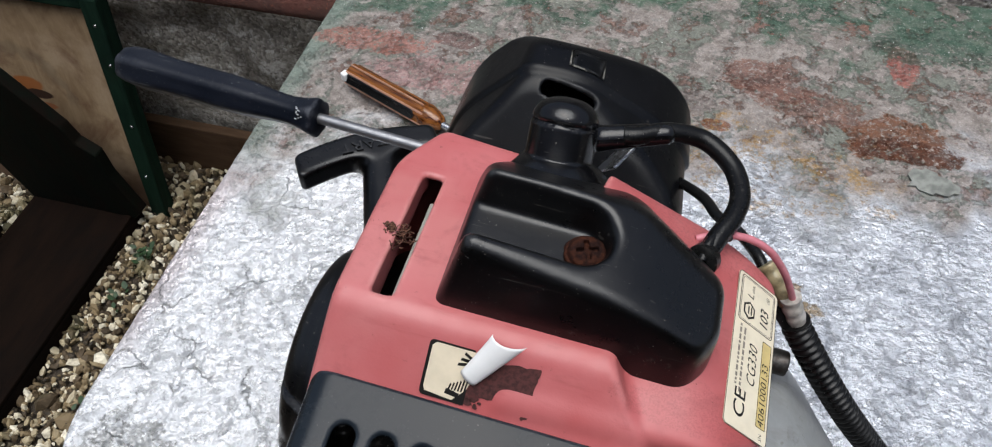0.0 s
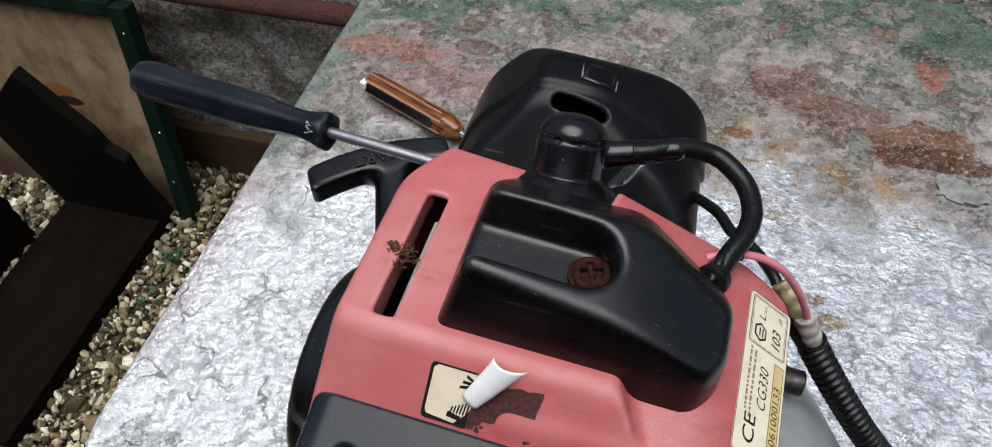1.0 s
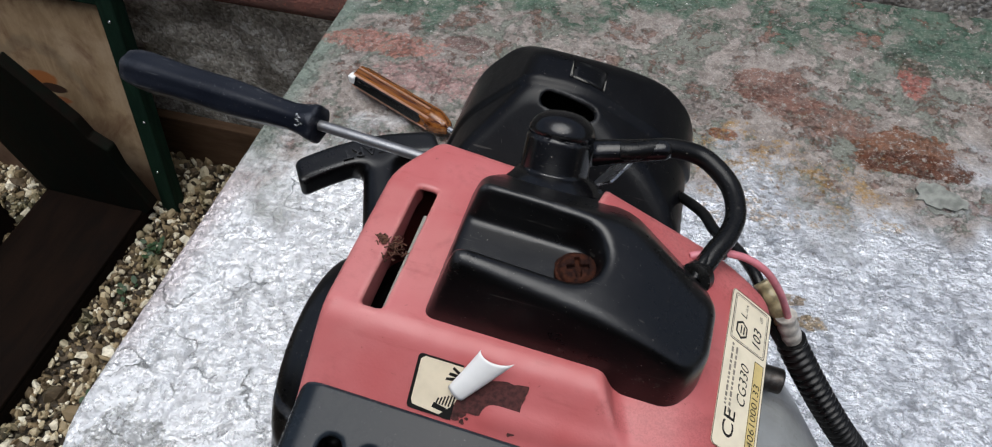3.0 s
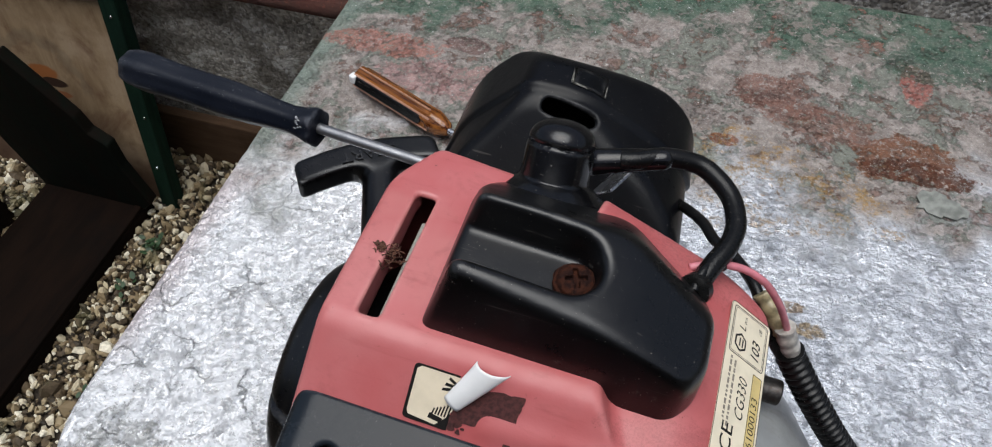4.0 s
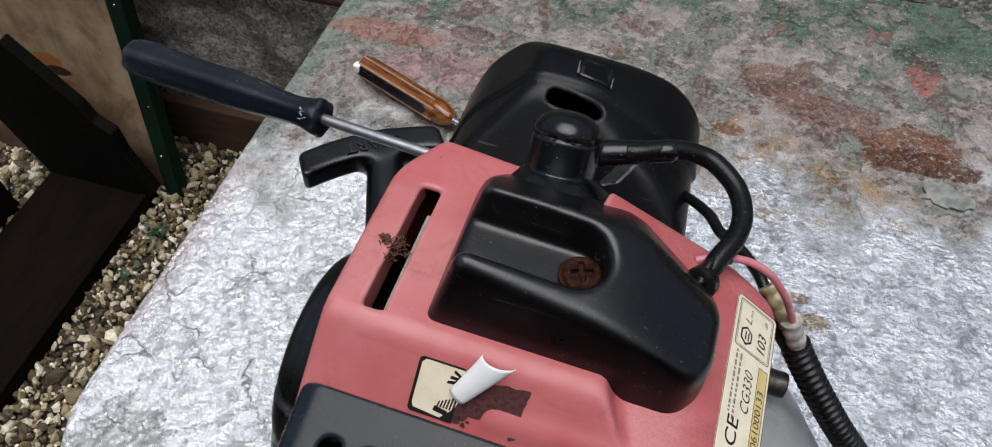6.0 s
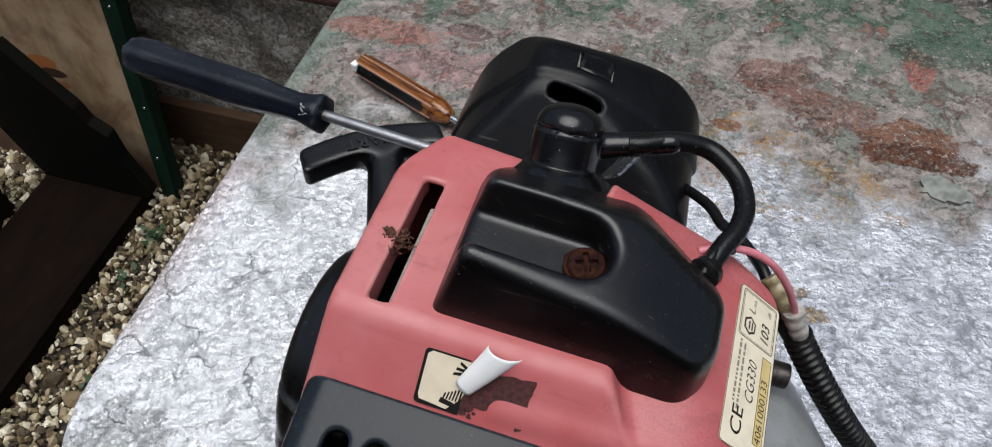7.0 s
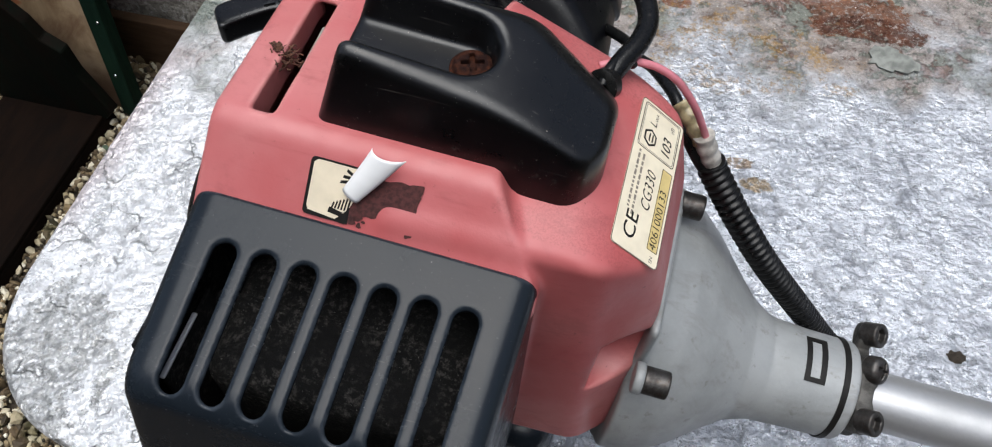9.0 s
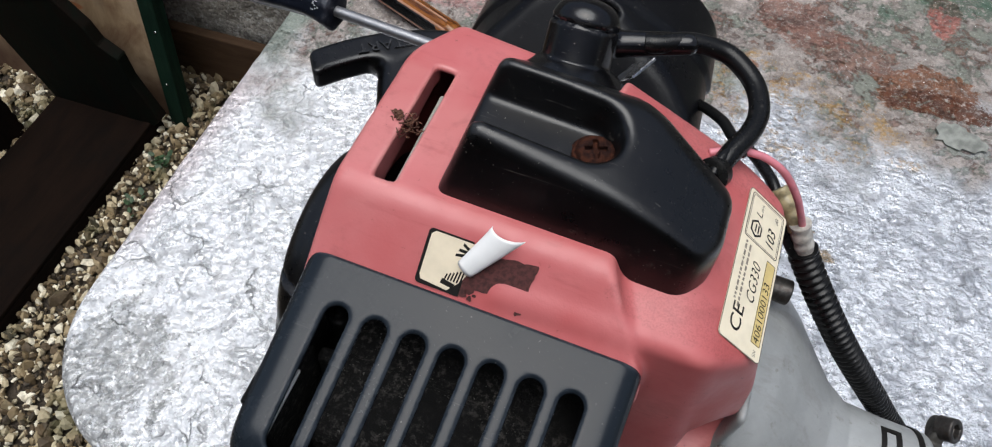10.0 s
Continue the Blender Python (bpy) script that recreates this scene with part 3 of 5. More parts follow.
def hose(points, radius, sides=14, per=10, ribs=0, depth=0.0):
    """A bent tube through points, in millimetres; ribs gives it rings."""
    line = smooth_line(points, per)
    if ribs:
        length = sum((b - a).length for a, b in zip(line, line[1:]))
        dense, want = [], ribs * 6
        k, acc = 0, 0.0
        for i in range(want + 1):
            goal = length * i / want
            while k < len(line) - 2 and acc + (line[k + 1] - line[k]).length < goal:
                acc += (line[k + 1] - line[k]).length
                k += 1
            seg = line[k + 1] - line[k]
            dense.append(line[k] + seg * ((goal - acc) / max(seg.length, 1e-6)))
        line = dense
    bm = bmesh.new()
    rings = []
    side = None
    for i, c in enumerate(line):
        d = (line[min(i + 1, len(line) - 1)] - line[max(i - 1, 0)]).normalized()
        if side is None:
            side = d.orthogonal().normalized()
        side = (side - d * side.dot(d)).normalized()
        up = d.cross(side)
        r = radius if not ribs else radius - depth * (0, 0, 0.3, 1, 1, 0.3)[i % 6]
        rings.append([bm.verts.new((c + (side * math.cos(2 * math.pi * k / sides) + up * math.sin(2 * math.pi * k / sides)) * r) * 0.001) for k in range(sides)])
    for a, b in zip(rings, rings[1:]):
        for k in range(sides):
            bm.faces.new((a[k], a[(k + 1) % sides], b[(k + 1) % sides], b[k])).smooth = True
    bm.faces.new(rings[0][::-1])
    bm.faces.new(rings[-1])
    bmesh.ops.recalc_face_normals(bm, faces=bm.faces)
    return bm


def sheet(name, w, h, r, lift=0.0, thick=0.15, corners=(1, 1, 1, 1)):
    """A flat rounded rectangle in the xy plane, in millimetres, with a little thickness."""
    pts = []
    for (cx, cy, a0), on in zip(((w - r, h - r, 0), (r, h - r, 90), (r, r, 180), (w - r, r, 270)), corners):
        if on:
            pts += [(cx + r * math.cos(radians(a0 + a)), cy + r * math.sin(radians(a0 + a))) for a in range(0, 91, 15)]
        else:
            pts.append((w if cx > r else 0, h if cy > r else 0))
    return outline(name, pts, lift, thick)


def outline(name, pts, lift=0.0, thick=0.15):
    bm = bmesh.new()
    top = [bm.verts.new((x * 0.001, y * 0.001, (lift + thick) * 0.001)) for x, y in pts]
    low = [bm.verts.new((x * 0.001, y * 0.001, lift * 0.001)) for x, y in pts]
    bm.faces.new(top)
    bm.faces.new(low[::-1])
    for i in range(len(pts)):
        j = (i + 1) % len(pts)
        bm.faces.new((low[i], low[j], top[j], top[i]))
    bmesh.ops.recalc_face_normals(bm, faces=bm.faces)
    me = bpy.data.meshes.new(name)
    bm.to_mesh(me)
    bm.free()
    return me


def band(name, w, h, t, lift, r=1.5):
    """A thin rectangular border line."""
    bm = bmesh.new()
    rings = []
    for inset in (0, t):
        rr = max(r - inset, 0.2)
        pts = []
        for cx, cy, a0 in ((w - inset - rr, h - inset - rr, 0), (inset + rr, h - inset - rr, 90), (inset + rr, inset + rr, 180), (w - inset - rr, inset + rr, 270)):
            pts += [(cx + rr * math.cos(radians(a0 + a)), cy + rr * math.sin(radians(a0 + a))) for a in range(0, 91, 30)]
        rings.append([bm.verts.new((x * 0.001, y * 0.001, lift * 0.001)) for x, y in pts])
    n = len(rings[0])
    for i in range(n):
        bm.faces.new((rings[0][i], rings[0][(i + 1) % n], rings[1][(i + 1) % n], rings[1][i]))
    me = bpy.data.meshes.new(name)
    bm.to_mesh(me)
    bm.free()
    return me


def letters(name, body, size, x, y, lift, slant=0.0, squeeze=1.0, raised=0.0, bold=0.0):
    """Writing as a mesh in the xy plane, its lower left corner at (x, y), in millimetres."""
    c = bpy.data.curves.new(name, "FONT")
    c.body, c.size, c.shear, c.extrude, c.offset = body, size * 0.001, slant, raised * 0.001, bold * 0.001
    c.resolution_u = 3
    tmp = bpy.data.objects.new(name, c)
    scene.collection.objects.link(tmp)
    dg = bpy.context.evaluated_depsgraph_get()
    me = bpy.data.meshes.new_from_object(tmp.evaluated_get(dg))
    bpy.data.objects.remove(tmp)
    me.transform(Matrix.Translation((x * 0.001, y * 0.001, lift * 0.001)) @ Matrix.Diagonal((squeeze, 1, 1, 1)))
    me.name = name
    return me


def box_mesh(name, lo, hi, bevel=0.003, segs=2):
    bm = bmesh.new()
    bmesh.ops.create_cube(bm, size=1.0)
    for v in bm.verts:
        v.co = Vector([lo[i] + (v.co[i] + 0.5) * (hi[i] - lo[i]) for i in range(3)])
    bmesh.ops.bevel(bm, geom=list(bm.edges), offset=bevel, segments=segs, affect="EDGES", profile=0.6)
    me = bpy.data.meshes.new(name)
    bm.to_mesh(me)
    bm.free()
    return me


def thing(name, label, category, at, group=""):
    """An empty at a thing's base, to hold its parts."""
    ob = new(name)
    ob.empty_display_size = 0.02
    ob.matrix_world = at
    return tagged(ob, label, category, group)

# ---- large structure ----


def table_top():
    """The slab: gently uneven, with a rounded rim and rounded front corners."""
    x0, y0, y1, x1, r = -0.315, -0.083, 0.565, 0.92, 0.096
    ys = np.concatenate([y0 + 0.010 * np.linspace(0, 1, 8)[:-1] ** 2, np.arange(y0 + 0.010, y1 - 0.010, 0.003), y1 - 0.010 * np.linspace(1, 0, 7) ** 2])
    s = np.concatenate([0.010 * np.linspace(0, 1, 7)[:-1] ** 2, np.arange(0.010, 0.80, 0.003), np.arange(0.80, x1 - x0 - 0.01, 0.03), x1 - x0 - 0.010 * np.linspace(1, 0, 7) ** 2])
    span = x1 - x0
    verts = []
    nx, ny = len(s), len(ys)
    for y in ys:
        c = max(0.0, (y0 + r) - y)
        left = x0 + r - math.sqrt(max(r * r - c * c, 0.0))
        for q in s:
            t = q / span
            x = left + t * (x1 - left)
            d = min(q * (x1 - left) / span, y1 - y, x1 - x, (y - y0) if x > x0 + r else 9.0)
            if c > 0 and x < x0 + r:
                d = min(d, r - math.hypot(x - x0 - r, c))
            d = max(d, 0.0)
            z = 0.0
            if x < 0.48:
                p = Vector((x, y, 0))
                soft = noise.fractal(p * 9, 1.0, 2.0, 3) * 0.0011
                crust = noise.fractal(p * 42 + Vector((3, 7, 1)), 0.9, 2.1, 4)
                z = soft + 0.0006 * crust - 0.0009 * max(0.0, noise.noise(p * 60) - 0.35)
            z = min(z, 0.0012)
            if d < 0.007:
                e = 1 - d / 0.007
                z -= 0.007 * (1 - math.sqrt(max(1 - e * e, 0)))
            verts.append((x, y, z))
    faces = [(j * nx + i, j * nx + i + 1, (j + 1) * nx + i + 1, (j + 1) * nx + i) for j in range(ny - 1) for i in range(nx - 1)]
    rim = [i for i in range(nx)] + [j * nx + nx - 1 for j in range(1, ny)] + [(ny - 1) * nx + i for i in range(nx - 2, -1, -1)] + [j * nx for j in range(ny - 2, 0, -1)]
    base = len(verts)
    verts += [(verts[i][0], verts[i][1], -0.075) for i in rim]
    n = len(rim)
    for k in range(n):
        faces.append((rim[k], base + k, base + (k + 1) % n, rim[(k + 1) % n]))
    faces.append(tuple(base + k for k in range(n))[::-1])
    me = bpy.data.meshes.new("table_top")
    me.from_pydata(verts, [], faces)
    me.shade_smooth()
    me.materials.append(TABLE)
    return sharpen(me, 60)


GROUND = -0.70
table = thing("table", "cement garden table with flaking silver, red and green paint", "table", pose(0.3, 0.24, GROUND))
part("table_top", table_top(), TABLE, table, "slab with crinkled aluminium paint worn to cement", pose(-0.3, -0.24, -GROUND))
for x in (-0.28, 0.28):
    part("pedestal", box_mesh("pedestal", (x - 0.07, -0.20, 0.0), (x + 0.07, 0.22, -GROUND - 0.075), 0.006), WALL, table)


def gravel_bed():
    """Rounded pebbles heaped over the soil, as one loose mass."""
    rnd = np.random.RandomState(5)
    bm = bmesh.new()
    bmesh.ops.create_icosphere(bm, subdivisions=1, radius=1.0)
    base = np.array([v.co[:] for v in bm.verts])
    tri = np.array([[v.index for v in f.verts] for f in bm.faces])
    bm.free()
    n = 19000
    x = rnd.uniform(-1.42, -0.24, n)
    y = rnd.uniform(-0.12, 0.742, n)
    size = rnd.gamma(3.0, 1.0, n) / 3.0 * 0.0041 + 0.0018
    V = np.empty((n, len(base), 3))
    for i in range(n):
        q = Euler(rnd.uniform(0, 6.28, 3)).to_matrix()
        sc = size[i] * np.array([rnd.uniform(0.8, 1.5), rnd.uniform(0.7, 1.1), rnd.uniform(0.45, 0.85)])
        b = base * (1 + rnd.uniform(-0.24, 0.24, (len(base), 1)))
        V[i] = (b * sc) @ np.array(q.to_3x3() if hasattr(q, "to_3x3") else q).T + (x[i], y[i], GROUND + 0.006 + rnd.uniform(0, 0.008))
    F = (tri[None] + (np.arange(n) * len(base))[:, None, None]).reshape(-1, 3)
    me = bpy.data.meshes.new("gravel")
    me.from_pydata(V.reshape(-1, 3).tolist(), [], F.tolist())
    me.materials.append(PEBBLE)
    return me


def flat(name, lo, hi, z, mat, cuts=1):
    bm = bmesh.new()
    bmesh.ops.create_grid(bm, x_segments=cuts, y_segments=cuts, size=0.5)
    for v in bm.verts:
        v.co = Vector((lo[0] + (v.co.x + 0.5) * (hi[0] - lo[0]), lo[1] + (v.co.y + 0.5) * (hi[1] - lo[1]), z))
    me = bpy.data.meshes.new(name)
    bm.to_mesh(me)
    bm.free()
    me.materials.append(mat)
    return me


tagged(new("ground", flat("ground", (-400, -400), (400, 400), GROUND, SOIL)), "gritty brown soil under pale gravel", "ground", kind="structure")
tagged(new("gravel", gravel_bed()), "pale cream and brown gravel on the ground", "gravel", kind="stuff")


def rough_wall():
    bm = bmesh.new()
    nx, nz = 300, 96
    rows = []
    for k in range(nz + 1):
        row = []
        for i in range(nx + 1):
            x, z = -2.6 + 5.2 * i / nx, GROUND - 0.02 + 1.30 * k / nz
            p = Vector((x, 0, z))
            row.append(bm.verts.new((x, 0.750 + 0.010 * noise.fractal(p * 7, 1.0, 2.0, 4) + 0.006 * noise.fractal(p * 34, 0.9, 2.0, 3), z)))
        rows.append(row)
    for a, b in zip(rows, rows[1:]):
        for i in range(nx):
            bm.faces.new((a[i], a[i + 1], b[i + 1], b[i])).smooth = True
    back = [bm.verts.new((v.co.x, 0.95, v.co.z)) for v in (rows[0][0], rows[0][-1], rows[-1][-1], rows[-1][0])]
    bm.faces.new(rows[-1] + [back[2], back[3]])
    bm.faces.new([rows[k][0] for k in range(nz, -1, -1)] + [back[0], back[3]][::1])
    bm.faces.new([rows[k][-1] for k in range(nz + 1)] + [back[2], back[1]])
    bm.faces.new(back[::-1])
    bmesh.ops.recalc_face_normals(bm, faces=bm.faces)
    me = bpy.data.meshes.new("wall_north")
    bm.to_mesh(me)
    bm.free()
    me.materials.append(WALL)
    return me


# added wall, never in view: blocks low sky and darkens reflections in front faces
blocker = box_mesh("unseen_wall_south", (-6.0, -1.95, GROUND - 0.05), (6.0, -1.7, 1.5), 0.01)
blocker.materials.append(BLOCKER_BROWN)
tagged(new("unseen_wall_south", blocker), "unseen dark brown wall added to block low light from the south", "wall", kind="structure")
tagged(new("wall_north", rough_wall()), "grey pebbly cement garden wall", "wall", kind="structure")

board = thing("edging_board", "damp brown plank standing on edge along the wall foot", "board", pose(-0.8, 0.73, GROUND))
part("plank", box_mesh("plank", (-0.9, -0.016, 0.0), (1.2, 0.004, 0.125), 0.004), PLANK, board)

pipe_thing = thing("pipe", "rusty red-brown painted pipe fixed along the wall", "pipe", pose(-0.5, 0.712, -0.245))
part("tube", turned("tube", [(-1900, 14), (-1895, 17), (2400, 17), (2405, 14)], 24), PIPE, pipe_thing)
for x in (-0.62, 0.9):
    part("bracket", turned("bracket", [(-9, 17.2), (-9, 20), (9, 20), (9, 17.2)], 24), RUST, pipe_thing, "", pose(x, 0, 0))
    part("bracket", box_mesh("bracket", (x - 0.008, 0.016, -0.01), (x + 0.008, 0.040, 0.01), 0.002), RUST, pipe_thing)


def ragged_board(name, w, h, t, seed, rag=0.004):
    """An old board in the xz plane, its face to -y, with nibbled edges."""
    rnd = random.Random(seed)
    pts = []
    n = 14
    for i in range(n):
        pts.append((w * i / n, rag * 0.3 * rnd.random()))
    for i in range(n):
        pts.append((w - rag * rnd.random(), h * i / n))
    for i in range(n):
        pts.append((w - w * i / n, h - rag * rnd.random()))
    for i in range(n):
        pts.append((rag * rnd.random(), h - h * i / n))
    bm = bmesh.new()
    a = [bm.verts.new((x, 0, z)) for x, z in pts]
    b = [bm.verts.new((x, t, z)) for x, z in pts]
    bm.faces.new(a)
    bm.faces.new(b[::-1])
    for i in range(len(pts)):
        j = (i + 1) % len(pts)
        bm.faces.new((a[i], b[i], b[j], a[j]))
    bmesh.ops.recalc_face_normals(bm, faces=bm.faces)
    me = bpy.data.meshes.new(name)
    bm.to_mesh(me)
    bm.free()
    return me


# plywood sheet with green edges, leaning on the wall
leaning = thing("plywood_panel", "weathered tan plywood panel with green edges leaning on the wall", "panel", pose(-0.885, 0.594, GROUND, -12))
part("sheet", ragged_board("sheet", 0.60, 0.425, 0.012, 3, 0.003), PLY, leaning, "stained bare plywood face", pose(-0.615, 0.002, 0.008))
part("edge_strip", box_mesh("edge_strip", (-0.016, -0.012, 0.0), (0.016, 0.016, 0.445), 0.003), GREENWOOD, leaning, "dark green strip with nail heads")
part("edge_strip", box_mesh("edge_strip", (-0.62, -0.012, 0.425), (-0.016, 0.016, 0.450), 0.003), GREENWOOD, leaning, "dark green strip")
for z in (0.10, 0.21, 0.33, 0.40):
    part("nail", turned("nail", [(0, 2.6), (1.2, 2.0)], 10), STEEL, leaning, "", pose(0.002 + 0.004 * math.sin(z * 40), -0.012, z, 0, 0, -90))

def worn_end():
    """A board with a split, slanting top, standing across the box."""
    pts = [(0.124, 0.055), (0.103, 0.150), (0.104, 0.205), (0.075, 0.228), (0.066, 0.262), (-0.015, 0.382), (-0.095, 0.312), (-0.160, 0.208), (-0.118, 0.024), (0.095, 0.026)]
    bm = bmesh.new()
    a = [bm.verts.new((x, 0.212, z)) for x, z in pts]
    b = [bm.verts.new((x, 0.234, z)) for x, z in pts]
    bm.faces.new(a)
    bm.faces.new(b[::-1])
    for i in range(len(pts)):
        j = (i + 1) % len(pts)
        bm.faces.new((a[i], b[i], b[j], a[j]))
    bmesh.ops.recalc_face_normals(bm, faces=bm.faces)
    bmesh.ops.bevel(bm, geom=list(bm.edges), offset=0.002, segments=1, affect="EDGES")
    return bm


# open wooden box lying beside the table
trough = thing("wooden_box", "broken open wooden box with green paint, its boards coloured dark for shade", "box", pose(-1.01, 0.34, GROUND))
part("bottom_board", box_mesh("bottom_board", (-0.12, -0.24, 0.004), (0.10, 0.235, 0.036), 0.005), SHADED_WOOD, trough, "brown bottom board with shade in its colour")
part("end_board", worn_end(), SHADED_GREEN, trough, "green end board with a broken corner, darkened for shade")
part("side_board", ragged_board("side_board", 0.38, 0.17, 0.020, 12, 0.006), SHADED_WOOD, trough, "side board coloured near-black for shade", pose(-0.145, -0.24, 0.0, 0, 0, 90))
part("batten", box_mesh("batten", (0.085, -0.24, 0.036), (0.100, 0.21, 0.044), 0.003), SHADED_WOOD, trough)

# ---- the brush cutter: engine frame u along the shaft, v away from the silencer, w up ----
cutter = thing("brush_cutter", "petrol brush cutter engine with faded red shroud and black plastic covers", "brush cutter", pose(-0.0129, 0.017, 0.0, 0, 6, 0))
UP = 123.7
LIFT = pose(0, 0, UP * 0.001)


def on(u, v, w):
    return Vector((u, v, w + UP)) * 0.001


def red_field(p):
    f = facets(p, (
        ((0, 0.075, 1), 141.5), ((0, -0.69, 0.72), 127.7), ((0.05, -0.985, -0.05), 57.0), ((-1, 0, 0.06), 84.5),
        ((0.08, 1, 0.02), 42.0), ((-0.87, 0.49, 0), 78.5), ((0.565, 0, 0.825), 134.8), ((0.96, 0, 0.28), 93.6), ((0.45, 0.85, 0.10), 62.6), ((0.37, 0.37, 1.0), 155.8),
        ((1, 0, 0), 73.0), ((0.678, -0.727, 0.111), 80.1), ((0, 0, -1), 5.0)), 3.5)
    # the shoulder has a steeper front of its own
    g = facets(p, (
        ((0.04, -0.99, 0.06), 56.3), ((0.08, 1, 0.02), 42.0), ((0.565, 0, 0.825), 134.8), ((0.96, 0, 0.28), 93.6), ((0.45, 0.85, 0.10), 62.6), ((0.37, 0.37, 1.0), 155.8),
        ((1, 0, 0), 73.0), ((0.678, -0.727, 0.111), 80.1), ((0, 0, -1), 5.0), ((-1, 0, 0), 20.0)), 3.5)
    # a crease, and beyond it the sunken shoulder beside the plug cover
    high = smax(smax(f, half(p, (0.83, 0.24, 0.50), 73.6), 2.0), p[0] - 31.0, 3.0)
    low = smax(g, half(p, (0.0, -0.187, 0.982), 139.3), 5.0)
    back = smax(f, -20.0 - p[1], 6.0)
    f = np.minimum(smin(high, low, 3.0), back)
    hollow = drum(p, (56, -43, 62), (95, -43, 62), 16.0)
    f = smax(f, -hollow, 1.5)
    shell = np.maximum(f, -(f + 2.6))
    lip = np.maximum(f, brick(p, (-69, -34, 130), (-64, 23, 150), 1.0))
    shell = np.minimum(shell, lip)
    plug = drum(p, (-18.5, 72, 100), (-18.5, 34, 150), 15.0)
    shell = smax(shell, -plug, 2.0)
    slot = smax(smax(np.abs(p[0] + 61.2) - 3.6, np.abs(p[1] + 5.5) - 25.5, 2.0), np.abs(p[2] - 140) - 14, 1.0)
    shell = smax(shell, -slot, 1.0)
    gap = brick(p, (-76, -80, -20), (30, -50, 118), 2.0)
    return smax(shell, -gap, 1.0)


shroud = part("shroud", skin("shroud", red_field, (-90, -76, -10), (80, 54, 150), 1.25), RED, cutter, "sun-faded red plastic engine shroud", LIFT)


def heart_field(p):
    """The finned cylinder under the shroud."""
    f = brick(p, (-48, -38, 0), (48, 26, 112), 4)
    fins = np.abs((p[2] % 9.0) - 4.5) - 1.6
    return smax(f, -smax(fins, -(brick(p, (-40, -30, 0), (40, 18, 140), 2)), 1.0), 1.0)


part("cylinder", skin("cylinder", heart_field, (-52, -42, -4), (52, 30, 116), 1.6), SOOT, cutter, "sooty finned cylinder", LIFT)
part("baffle", box_mesh("baffle", (-0.0592, -0.031, UP * 0.001 + 0.1335), (-0.0574, 0.010, UP * 0.001 + 0.1385), 0.0004, 1), DUST, cutter, "thin grey metal baffle")


def cover_field(p):
    f = facets(p, (
        ((0.15, -0.13, 1), 166.8), ((0, -0.97, 0.24), 62.8), ((-0.97, 0, 0.24), 78.4), ((0.40, 0, 0.917), 153.9),
        ((1, 0, 0.05), 46.6), ((0, 0.715, 0.70), 122.9), ((0.6, 0.74, 0.68), 125.0), ((-0.8, 0.6, 0.45), 117.0),
        ((0.80, -0.60, 0.10), 58.5), ((0, 0, -1), -118.0)), 3.6)
    t = np.clip((p[0] + 90) / 82.7, 0, 1)
    plan = np.sqrt((p[0] + 90 - 82.7 * t) ** 2 + (p[1] + 6.2) ** 2) - 7.4 - 0.32 * (p[2] - 156)
    dent = smax(plan, 155.6 - 0.02 * p[0] - p[2], 2.0)
    return smax(f, -dent, 3.0)


plug_cover = part("plug_cover", skin("plug_cover", cover_field, (-56, -44, 114), (50, 44, 182), 1.0), BLACK, cutter, "glossy black cover with a slotted recess", LIFT)


def screw_field(p):
    f = smax(drum(p, (0, 0, -3), (0, 0, 3.4), 5.8, k=1.6), np.sqrt(p[0] ** 2 + p[1] ** 2 + (p[2] + 5) ** 2) - 9.2, 1.0)
    f = smin(f, drum(p, (0, 0, -3), (0, 0, 0.9), 6.7, k=0.6), 0.4)
    cross = smin(brick(p, (-3.4, -0.8, 1.4), (3.4, 0.8, 6), 0.4), brick(p, (-0.8, -3.4, 1.4), (0.8, 3.4, 6), 0.4), 0.3)
    return smax(f, -cross, 0.4)


part("cover_screw", skin("cover_screw", screw_field, (-9.5, -9.5, -4), (9.5, 9.5, 5), 0.35), RUST, plug_cover, "rusted cross-head screw", pose(-0.0045, -0.0073, 0.1568, 0, 0, 20))
part("rust_stain", outline("rust_stain", [(6.9 * math.cos(a) * (1 + 0.10 * math.sin(3 * a)), 5.6 * math.sin(a) * (1 + 0.12 * math.cos(5 * a))) for a in np.linspace(0, 6.2, 26)], 0, 0.12), RUST, plug_cover, "rust bled from the screw", pose(-0.0045, -0.0068, 0.15575, 0, 1.1, 0))


def boot_field(p):
    """A capped rubber cylinder that leans back on a wide skirt, with an arm for the lead."""
    c, ax = np.array((-22.6, 42.0, 132.0)), np.array((-0.05, 0.64, 0.767))

    def at(k):
        return tuple(c + ax * k)
    f = drum(p, at(-2), at(17.6), 12.6, 12.2, 0.8)
    f = smin(f, smax(drum(p, at(17.9), at(28.0), 12.7, 11.2, 3.0), np.sqrt(sum((p[i] - at(12.0)[i]) ** 2 for i in range(3))) - 15.6, 3.0), 0.2)
    f = smin(f, drum(p, at(-1.0), at(5.0), 22.5, 13.6, 1.0), 0.8)
    f = smin(f, drum(p, at(-6.0), at(-0.6), 26.5, 23.8, 1.2), 0.4)
    f = smin(f, rod(p, (-14, 53.0, 141.0), (12, 60.5, 145.0), 5.0, 3.9), 1.2)
    return f


